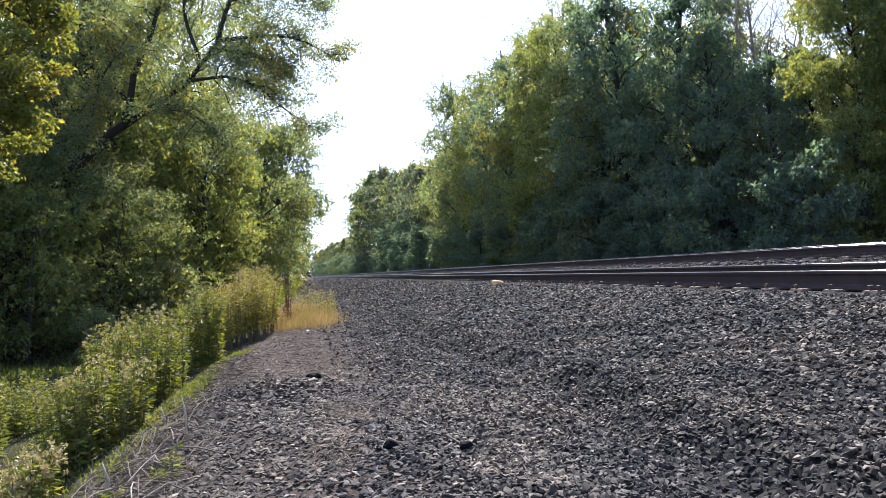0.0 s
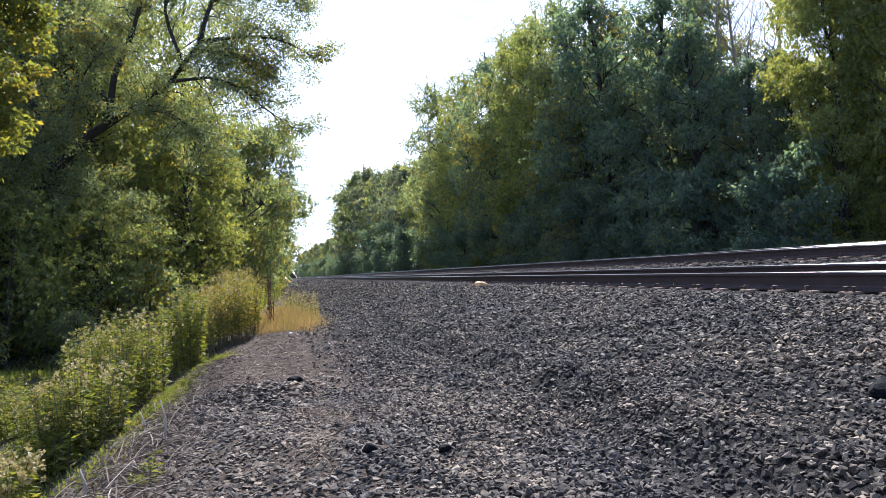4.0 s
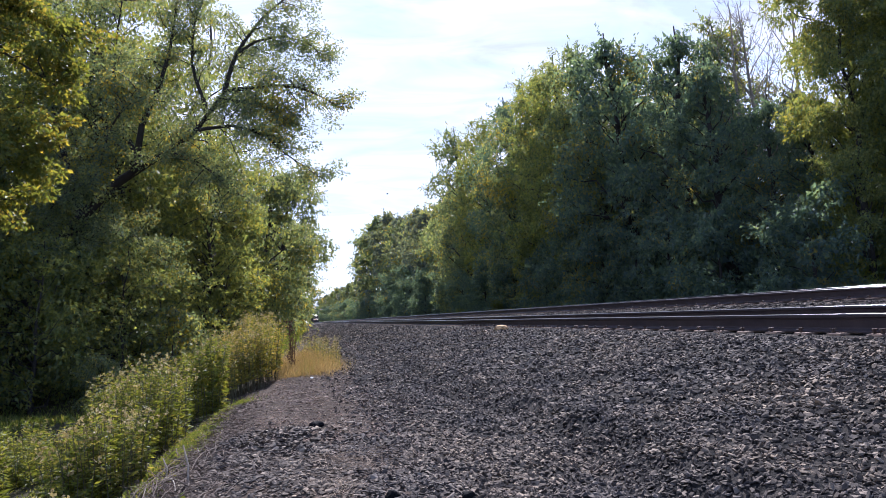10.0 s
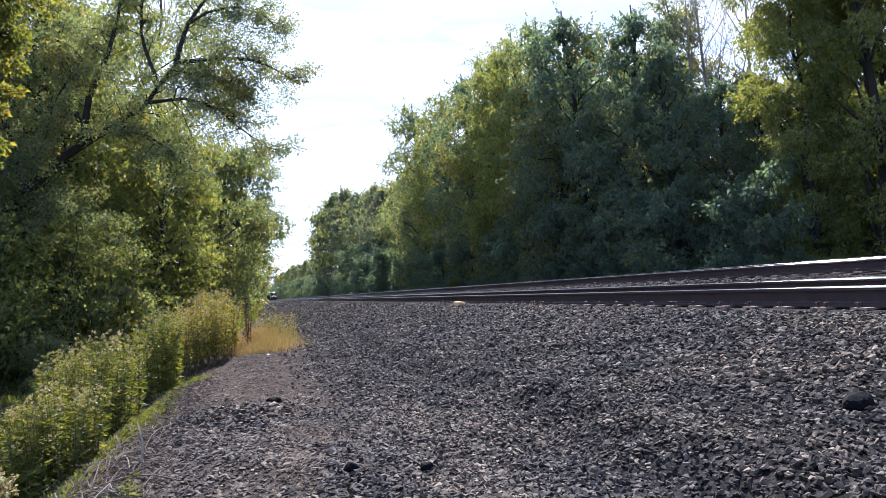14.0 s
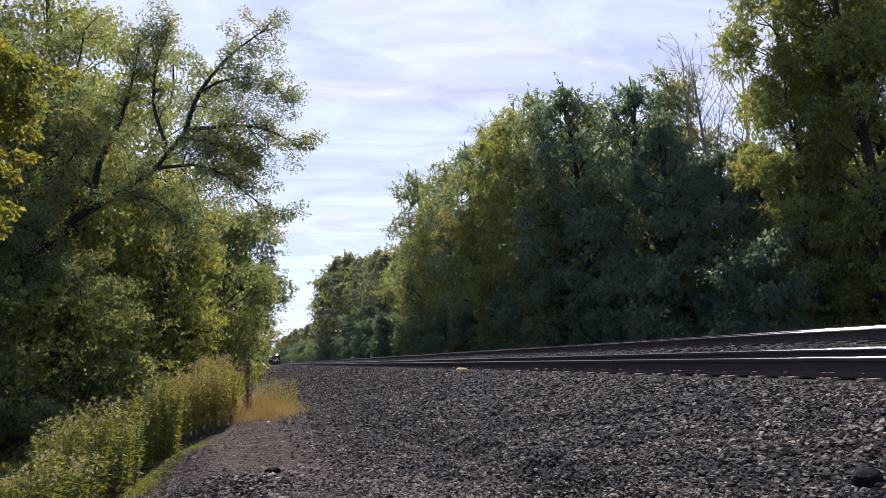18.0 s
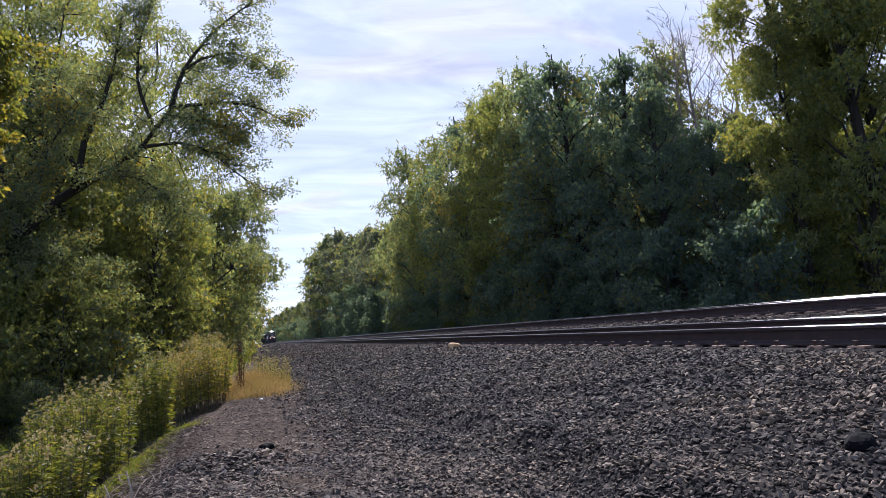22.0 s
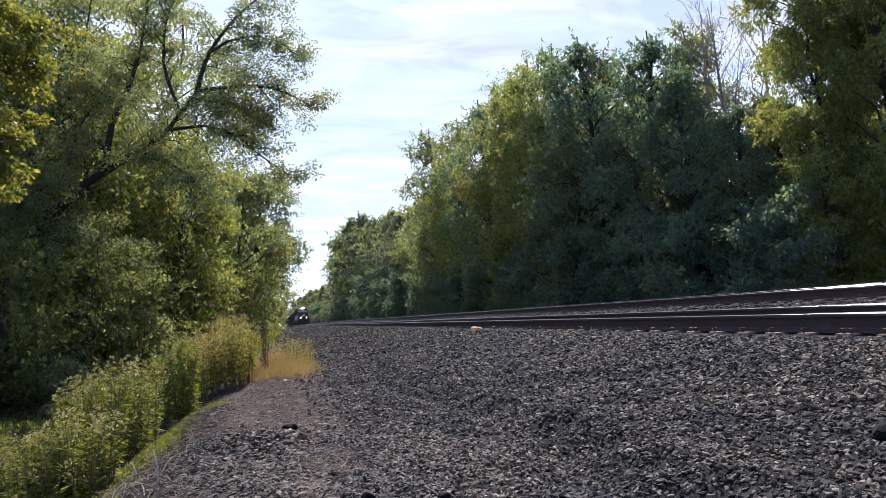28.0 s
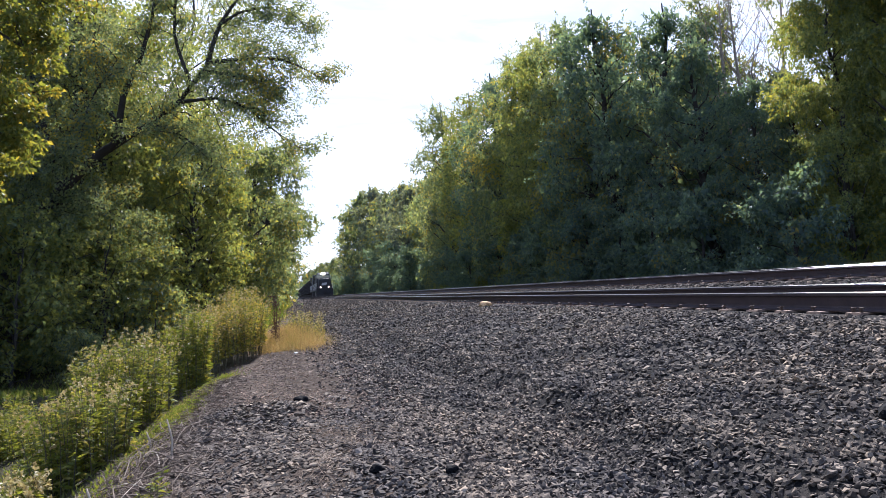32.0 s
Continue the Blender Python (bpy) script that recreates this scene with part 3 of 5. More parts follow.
rng = np.random.default_rng(11)
SHAPES = stone_shapes(rng, 10, 0.48) + stone_shapes(rng, 16, 0.35)
FLATS = stone_shapes(rng, 14, 0.27)
ballast = tagged(new("ballast"), "crushed grey ballast stones beside the tracks", "gravel", "", "stuff")
soup = Soup()
PICK = (1.2, 2.7, 2.6, 3.35)      # the stretch of ground whose stones are single pieces
for y0, y1, x0, x1, dens, s0, s1 in ((2.0, 5.0, 0.15, 4.75, 1750, 0.009, 0.030), (5.0, 9.0, 0.15, 4.75, 880, 0.011, 0.034), (9.0, 16.0, 0.1, 4.75, 380, 0.015, 0.042),
                                     (16.0, 30.0, -0.1, 4.75, 150, 0.024, 0.060), (30.0, 70.0, -0.8, 4.7, 50, 0.035, 0.085), (70.0, 210.0, -1.5, 4.7, 8, 0.07, 0.18),
                                     (3.5, 14.0, 4.75, 5.02, 130, 0.010, 0.026), (6.0, 30.0, 7.0, 8.9, 170, 0.02, 0.045), (6.0, 16.0, 9.4, 10.5, 120, 0.02, 0.04)):
    n = int((y1 - y0) * (x1 - x0) * dens)
    x, y = rng.uniform(x0, x1, n), rng.uniform(y0, y1, n)
    x = tx(x, y)
    keep = (x < 0.92 * y + 0.6) & (x > -0.62 * y - 0.3)
    thin = np.clip((x - 0.1) / 0.7, 0.25, 1.0)          # fewer stones towards the path
    keep &= rng.random(n) < thin
    coarse = 1.0 + 0.28 * np.clip((x - 1.7) / 1.3, 0.0, 1.0) * (y < 16)          # larger stones on the shoulder
    keep &= rng.random(n) < coarse ** -1.6
    keep &= ~((x > PICK[0]) & (x < PICK[1]) & (y > PICK[2]) & (y < PICK[3]))
    x, y, coarse = x[keep], y[keep], coarse[keep]
    scatter(soup, rng, SHAPES, x, y, coarse * (s0 + (s1 - s0) * rng.beta(1.7, 2.6, len(x))))
soup_part("ballast_bed", soup, M_BALLAST, ballast)["kind"] = "stuff"

# the single stones of the nearest stretch
n = 300
gx, gy = np.meshgrid(np.linspace(PICK[0], PICK[1], 25), np.linspace(PICK[2], PICK[3], 12))
gx = gx.ravel() + rng.normal(size=n) * 0.014
gy = gy.ravel() + rng.normal(size=n) * 0.014
gz = ground_z(gx, gy)
me_stones = []
for v, f in SHAPES[:16]:
    s = Soup()
    s.add(v, f)
    me_stones.append(s.mesh("ballast_stone", M_BALLAST_ONE))
for i in range(n):
    s = 0.012 + 0.018 * rng.beta(1.7, 2.2)
    share("ballast_stone", me_stones[i % 16], ballast,
          pose(gx[i], gy[i], gz[i] + s * 0.3, rng.normal() * 25, rng.normal() * 25, rng.uniform(0, 360)) @ Matrix.Scale(s, 4))
soup = Soup()
x, y = rng.uniform(PICK[0], PICK[1], 1100), rng.uniform(PICK[2], PICK[3], 1100)
scatter(soup, rng, SHAPES, x, y, 0.012 + 0.014 * rng.random(1100), lift=0.2)
soup_part("ballast_chips", soup, M_BALLAST, ballast)["kind"] = "stuff"

# trodden path: small flat stones in dirt
path_stones = tagged(new("path_gravel"), "small brownish flat gravel of a trodden path", "gravel", "", "stuff")
soup = Soup()
for y0, y1, x0, x1, dens, s0, s1 in ((5.2, 10.0, -1.0, 0.9, 700, 0.006, 0.024), (10.0, 22.0, -0.6, 0.6, 330, 0.010, 0.030)):
    n = int((y1 - y0) * (x1 - x0) * dens)
    x, y = tx(rng.uniform(x0, x1, n), 6.0), rng.uniform(y0, y1, n)
    scatter(soup, rng, FLATS, x, y, s0 + (s1 - s0) * rng.beta(1.5, 3.0, n), 0.22, 0.12)
soup_part("path_stones", soup, M_PATHSTONE, path_stones)["kind"] = "stuff"
# grey flat stones this side of the heap, and the dark heap itself
soup = Soup()
n = int(3.3 * 2.05 * 2100)
x, y = rng.uniform(-0.95, 1.1, n), rng.uniform(2.0, 5.3, n)
keep = rng.random(n) < np.clip((x + 0.98) / 0.45, 0.1, 1.0)
x, y = x[keep], y[keep]
scatter(soup, rng, FLATS, x, y, 0.008 + 0.022 * rng.beta(1.5, 2.6, len(x)), 0.30, 0.16)
n = 1500
x, y = -0.42 + rng.normal(size=n) * 0.30, 5.35 + rng.normal(size=n) * 0.42
scatter(soup, rng, FLATS, x, y, 0.014 + 0.020 * rng.random(n), 0.35, 0.25)
soup_part("heap_stones", soup, M_BALLAST, path_stones)["kind"] = "stuff"


# ---- trees ----
CLUMP_AT = (0.2, 0.4, 0.6, 0.8, 1.0)


def grow(rng, trunk, r0, limbs, leaf_n, leaf_s, spread=0.5, subs=6, flat=0.95, bare=False, k=5):
    """Wood and leaves of a tree whose limbs (points, thickness) are given; twigs and leaf sprays grow along them."""
    wood, leaf, clumps = Soup(), Soup(), []
    trunk = np.asarray(trunk, float)
    t = np.linspace(0, 1, len(trunk))
    tt = np.linspace(0, 1, 12)
    stem = np.stack([np.interp(tt, t, trunk[:, i]) for i in range(3)], -1)
    stem[1:-1] += rng.normal(size=(10, 3)) * r0 * 0.12
    tube(wood, stem, r0 * (1.12 - 0.62 * tt) if not bare else r0 * (1.12 - tt) ** 0.8, k + 3)
    for p, r in limbs:
        p = np.asarray(p, float)
        s = np.linspace(0, 1, len(p))
        q = np.linspace(0, 1, 9)
        pp = np.stack([np.interp(q, s, p[:, j]) for j in range(3)], -1)
        tube(wood, pp, np.maximum(r * (1.06 - 0.85 * q), 0.008), k + 1)
        length = np.linalg.norm(p[-1] - p[0])
        m = max(3, int(subs * (0.6 + 0.12 * length)))
        for b in range(m):
            f = 0.18 + 0.82 * (b + rng.random()) / m
            st = np.array([np.interp(f, q, pp[:, j]) for j in range(3)])
            main = (p[-1] - p[0]) / (length + 1e-6)
            d = main * 0.7 + rng.normal(size=3) * np.array([0.75, 0.75, 0.55]) + np.array([0, 0, 0.12 if not bare else 0.5])
            d /= np.linalg.norm(d)
            ln = min(length * (0.26 + 0.30 * rng.random()), 1.5) * (1.12 - 0.45 * f)
            w = np.linspace(0, 1, 4)[:, None]
            sp = st + d * ln * w + np.array([0, 0, -0.22 if not bare else 0.1]) * ln * w ** 2
            sp[1:] += rng.normal(size=(3, 3)) * ln * 0.06
            tube(wood, sp, np.maximum(min(r * 0.32, 0.022) * (1.1 - w[:, 0]), 0.004), 3)
            for c in CLUMP_AT:
                clumps.append(np.array([np.interp(c, w[:, 0], sp[:, j]) for j in range(3)]))
            if bare:
                for _ in range(3):
                    c = rng.uniform(0.3, 0.95)
                    s0 = np.array([np.interp(c, w[:, 0], sp[:, j]) for j in range(3)])
                    dd = d * 0.6 + rng.normal(size=3) * 0.5 + np.array([0, 0, 0.35])
                    e = s0 + dd / np.linalg.norm(dd) * ln * rng.uniform(0.25, 0.5)
                    tube(wood, [s0, (s0 + e) / 2 + rng.normal(size=3) * 0.03, e], [0.010, 0.007, 0.003], 3)
        clumps.append(p[-1])
    if leaf_n:
        clumps = np.array(clumps)
        scale = rng.uniform(0.6, 1.25, len(clumps))
        rep = np.maximum((leaf_n / len(clumps) * scale ** 2 * 1.05).astype(int), 2)
        c = np.repeat(clumps, rep, axis=0)
        size = spread * 0.86 * np.repeat(scale, rep)
        d = rng.normal(size=c.shape)
        d /= np.linalg.norm(d, axis=1)[:, None]
        off = d * (size * rng.uniform(0.25, 1.0, len(c)) ** 0.6)[:, None] * np.array([1.0, 1.0, flat])
        ax = d * 0.8 + rng.normal(size=c.shape) * 0.45 + np.array([0, 0, -0.45])
        leaves(leaf, rng, c + off, ax, leaf_s * rng.uniform(0.6, 1.25, len(c)), 0.62)
    return wood, leaf


def lobed(rng, stem, height, reach, lobes, per, leaf_s, lobe_r, r0, low, widest, core, sprigs, flat, plain):
    """Wood and leaves of a crown that is made of leafy lobes, each at the end of a limb, with sprigs that stand out of it."""
    bole, wood, leaf = Soup(), Soup(), Soup()
    tt = np.linspace(0, 1, len(stem))
    tube(bole, stem, np.maximum(r0 * (1.08 - tt) ** 0.8, 0.012), 7)
    cs, rs = [], []
    for i in range(lobes):
        h = low + (1 - low) * ((i + rng.random()) / lobes) ** 0.92
        az = i * 2.399 + rng.normal() * 0.4
        wide = (1 - max(0.0, (h - widest) / (1 - widest)) ** 2.1) ** 0.62 if h < 1 else 0.0
        if h < widest:
            wide = 0.68 + 0.32 * h / widest
        rad = reach * wide * (0.30 + 0.62 * math.sqrt(rng.random()))
        axis = np.array([np.interp(h * 0.96, tt, stem[:, j]) for j in range(3)])
        c = axis + np.array([math.cos(az) * rad, math.sin(az) * rad, rng.normal() * 0.25])
        r = lobe_r * rng.uniform(0.62, 1.28) * (1.0 - 0.34 * max(0.0, h - 0.6) / 0.4)
        start = np.array([np.interp(max(0.06, h - 0.10 - 0.25 * rad / height), tt, stem[:, j]) for j in range(3)])
        q = np.linspace(0, 1, 5)[:, None]
        p = start + (c - start) * q + np.array([0, 0, 0.10]) * rad * np.sin(q * np.pi)
        p[1:-1] += rng.normal(size=(3, 3)) * 0.10
        tube(wood, p, np.maximum(r0 * 0.42 * (1.12 - h) ** 0.7 * (1.05 - q[:, 0]), 0.010), 4)
        cs.append(c)
        rs.append(r)
    cs, rs = np.array(cs), np.array(rs)
    rep = np.maximum((per * (rs / lobe_r) ** 2).astype(int), 4)
    c, r = np.repeat(cs, rep, axis=0), np.repeat(rs, rep)
    d = rng.normal(size=c.shape)
    d[:, 2] += 0.25
    d /= np.linalg.norm(d, axis=1)[:, None]
    # small bunches inside each lobe, so that it breaks up into sprays
    bunch = 0.80 + 0.20 * np.sin(d[:, 0] * 9 + c[:, 1] * 5) * np.sin(d[:, 1] * 8 + c[:, 2] * 4) + 0.14 * np.sin(d[:, 2] * 11 + c[:, 0] * 3)
    off = d * (r * bunch * rng.uniform(0.45, 1.0, len(c)) ** 0.45)[:, None] * np.array([1.0, 1.0, flat])
    ax = d * 0.6 + rng.normal(size=c.shape) * 0.5 + np.array([0, 0, -0.55])
    leaves(leaf, rng, c + off, ax, leaf_s * rng.uniform(0.6, 1.3, len(c)), 0.62, plain)
    # sprigs: leafy twigs past the lobes
    n = lobes * sprigs
    k = rng.integers(0, lobes, n)
    d = rng.normal(size=(n, 3))
    d[:, 2] = np.abs(d[:, 2]) * 0.9 - 0.25
    d /= np.linalg.norm(d, axis=1)[:, None]
    a = cs[k] + d * (rs[k] * 0.72)[:, None]
    ln = lobe_r * rng.uniform(0.35, 1.05, n)
    m = 13
    f = np.linspace(0.1, 1.0, m)
    pts = a[:, None] + d[:, None] * (ln[:, None] * f[None])[:, :, None] + np.array([0, 0, -0.25]) * (ln[:, None] * f[None] ** 2)[:, :, None]
    pts = pts.reshape(-1, 3) + rng.normal(size=(n * m, 3)) * leaf_s * 0.30
    ax = np.repeat(d, m, axis=0) * 0.7 + rng.normal(size=pts.shape) * 0.6 + np.array([0, 0, -0.3])
    leaves(leaf, rng, pts, ax, leaf_s * rng.uniform(0.6, 1.15, n * m), 0.5, plain)
    if core:
        # older foliage deep in the crown
        k = rng.integers(0, lobes, core)
        axis = np.stack([np.interp(cs[k][:, 2], stem[:, 2], stem[:, j]) for j in range(2)] + [cs[k][:, 2]], -1)
        f = rng.uniform(0.15, 0.92, core)[:, None]
        inner = axis * (1 - f) + cs[k] * f + rng.normal(size=(core, 3)) * lobe_r * 0.22
        leaves(leaf, rng, inner, rng.normal(size=(core, 3)), leaf_s * rng.uniform(1.6, 2.6, core), 0.75, plain)
    return bole, wood, leaf


def tree(seed, base, height, reach, mat, lobes, per, leaf_s, lobe_r, lean=(0, 0), r0=0.2, low=0.05, label="", widest=0.42, core=700, sprigs=7, flat=0.82, plain=True, group="trees along the tracks", name="tree", category="tree"):
    """A broad-leaved tree with its stem at base."""
    rng = np.random.default_rng(seed)
    t = np.linspace(0, 1, 9)
    stem = np.stack([lean[0] * t ** 1.3, lean[1] * t ** 1.3, -0.3 + (height * 0.84 + 0.3) * t], -1)
    stem[1:-1, :2] += rng.normal(size=(7, 2)) * height * 0.008
    bole, wood, leaf = lobed(rng, stem, height, reach, lobes, per, leaf_s, lobe_r, r0, low, widest, core, sprigs, flat, plain)
    top = np.percentile(np.concatenate(leaf.v)[:, 2], 99.5)
    for q in (bole, wood, leaf):
        q.v = [w * np.array([1, 1, height / top], dtype=np.float32) for w in q.v]
    ob = tagged(new(name), label, category, group)
    soup_part("trunk", bole, M_BARK, ob, "grey brown trunk", smooth=True)
    soup_part("branchwork", wood, M_BARK, ob, "thin grey brown limbs", smooth=True)["kind"] = "stuff"
    soup_part("crown", leaf, mat, ob)["kind"] = "stuff"
    ob.matrix_basis = pose(*base)
    return ob


def gz1(x, y):
    return float(ground_z(np.array([x]), np.array([y]))[0])


def put(ob, x, y, turn, scale, label=""):
    m = Matrix.Translation((x, y, gz1(x, y) - 0.1)) @ Matrix.Rotation(radians(turn), 4, "Z") @ Matrix.Scale(scale, 4)
    c = copy_thing(ob, m)
    if label:
        c["label"] = label
    return c


def stand(kinds, places):
    """Copies of tree kinds (tree, its height) at places: kind, x, y, turn, height wanted."""
    for k, x, y, turn, tall in places:
        ob, h = kinds[k]
        put(ob, x, y, turn, tall / h)


# the kinds of the bank beyond the tracks, each built once where it first stands
def right_trees():
    kinds = {
        "a": (tree(21, (15.5, 35.0, -0.5), 14.2, 3.1, M_LEAF_A, 58, 400, 0.165, 0.98, (-0.6, 0.2), 0.24, 0.02, "tall dark green tree leafy down to the ground"), 14.2),
        "b": (tree(22, (15.5, 27.4, -0.5), 11.6, 2.8, M_LEAF_C, 52, 400, 0.150, 0.88, (0.4, -0.3), 0.22, 0.02, "tall dark leafy tree at the forest edge"), 11.6),
        # the sunlit swath of the wood's edge is given by this leaf colour
        "c": (tree(23, (15.4, 43.5, -0.5), 15.6, 3.2, M_LEAF_B, 58, 400, 0.175, 1.02, (0.2, 0.6), 0.22, 0.02, "tall yellowing and sunlit green tree at the forest edge"), 15.6),
        "d": (tree(24, (16.3, 18.5, -0.5), 13.5, 1.75, M_LEAF_B, 54, 780, 0.110, 0.76, (0.3, 0.2), 0.16, 0.02, "slender tree with small olive green leaves", 0.5, 500, 8), 13.5),
        "e": (tree(25, (13.4, 31.0, -0.5), 4.4, 1.7, M_LEAF_C, 22, 330, 0.150, 0.72, (-0.3, 0.0), 0.08, 0.02, "low leafy young tree at the forest edge", 0.4, 260, 6), 4.4),
        "g": (tree(26, (17.3, 90.0, -0.5), 14.6, 3.9, M_LEAF_A, 40, 150, 0.40, 1.35, (0.2, 0.6), 0.22, 0.02, "distant leafy green tree", 0.45, 420, 5), 14.6),
        # its blue stands for haze and is part of the leaf colour
        "h": (tree(27, (17.0, 98.0, -0.5), 15.0, 3.6, M_LEAF_F, 38, 150, 0.40, 1.35, (-0.4, 0.2), 0.22, 0.02, "distant hazed blue green leafy tree", 0.5, 420, 5), 15.0),
    }
    stand(kinds, (
        ("b", 15.2, 31.2, 200, 13.0), ("b", 15.3, 24.2, 95, 9.4), ("b", 15.4, 21.4, 30, 7.0), ("b", 15.8, 19.4, 150, 6.2), ("d", 16.4, 15.8, 120, 14.0), ("d", 18.6, 17.6, 250, 15.5), ("d", 15.0, 16.9, 40, 9.0),
        ("c", 15.6, 39.2, 70, 14.9), ("a", 15.4, 48.0, 120, 16.0), ("b", 15.8, 53.5, 300, 16.4), ("c", 15.6, 60.0, 200, 16.8), ("a", 15.4, 66.5, 20, 17.9), ("b", 17.8, 36.0, 10, 13.2), ("a", 18.8, 29.0, 80, 12.6),
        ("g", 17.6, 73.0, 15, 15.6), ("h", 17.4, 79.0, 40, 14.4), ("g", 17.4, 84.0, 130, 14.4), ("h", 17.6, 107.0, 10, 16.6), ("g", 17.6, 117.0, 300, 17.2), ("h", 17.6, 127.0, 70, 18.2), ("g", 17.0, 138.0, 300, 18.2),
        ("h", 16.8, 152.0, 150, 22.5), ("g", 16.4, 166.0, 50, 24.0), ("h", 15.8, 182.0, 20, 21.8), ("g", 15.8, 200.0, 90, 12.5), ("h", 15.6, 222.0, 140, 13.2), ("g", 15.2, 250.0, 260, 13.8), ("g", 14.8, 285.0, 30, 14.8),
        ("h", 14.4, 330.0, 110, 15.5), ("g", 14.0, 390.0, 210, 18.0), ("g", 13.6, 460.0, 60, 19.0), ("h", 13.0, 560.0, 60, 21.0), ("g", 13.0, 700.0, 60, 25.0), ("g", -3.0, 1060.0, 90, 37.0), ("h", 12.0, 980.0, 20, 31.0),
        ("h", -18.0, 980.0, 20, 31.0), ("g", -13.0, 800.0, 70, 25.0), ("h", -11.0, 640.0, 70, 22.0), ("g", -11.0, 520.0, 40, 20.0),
        ("g", 19.5, 33.0, 210, 11.4), ("g", 19.5, 41.0, 250, 13.5), ("g", 19.0, 52.0, 330, 15.0), ("h", 19.5, 25.0, 100, 8.2), ("h", 20.4, 20.5, 35, 9.0), ("g", 21.0, 66.0, 15, 16.0),
        ("g", 24.0, 37.0, 15, 11.6), ("h", 25.0, 28.0, 75, 8.0), ("g", 24.0, 56.0, 190, 15.0), ("h", 20.5, 13.5, 200, 12.0), ("g", 24.0, 21.0, 100, 7.6)))
    stand(kinds, [("e", x, y, t, h) for x, y, t, h in (
        (13.3, 24.8, 80, 4.0), (13.3, 27.8, 140, 3.8), (13.4, 35.0, 200, 5.0), (13.5, 40.0, 260, 4.4), (13.4, 46.0, 320, 4.2), (13.2, 53.5, 20, 4.4), (13.0, 61.0, 77, 4.4), (12.9, 70.0, 130, 4.8), (12.8, 82.0, 190, 4.4),
        (12.6, 98.0, 240, 5.3), (13.5, 17.2, 300, 3.5), (13.3, 21.4, 10, 3.7), (12.8, 115.0, 50, 5.3), (12.7, 136.0, 99, 5.3), (12.6, 160.0, 0, 6.2), (12.6, 190.0, 50, 6.6), (12.4, 225.0, 150, 7.0), (12.0, 270.0, 20, 8.0),
        (11.5, 330.0, 80, 8.8), (10.8, 420.0, 10, 10.5), (9.0, 560.0, 60, 13.0), (5.0, 760.0, 10, 17.0), (14.3, 88.0, 20, 7.0), (14.2, 104.0, 110, 8.0), (14.0, 124.0, 200, 8.0))])
    return kinds


KINDS = right_trees()


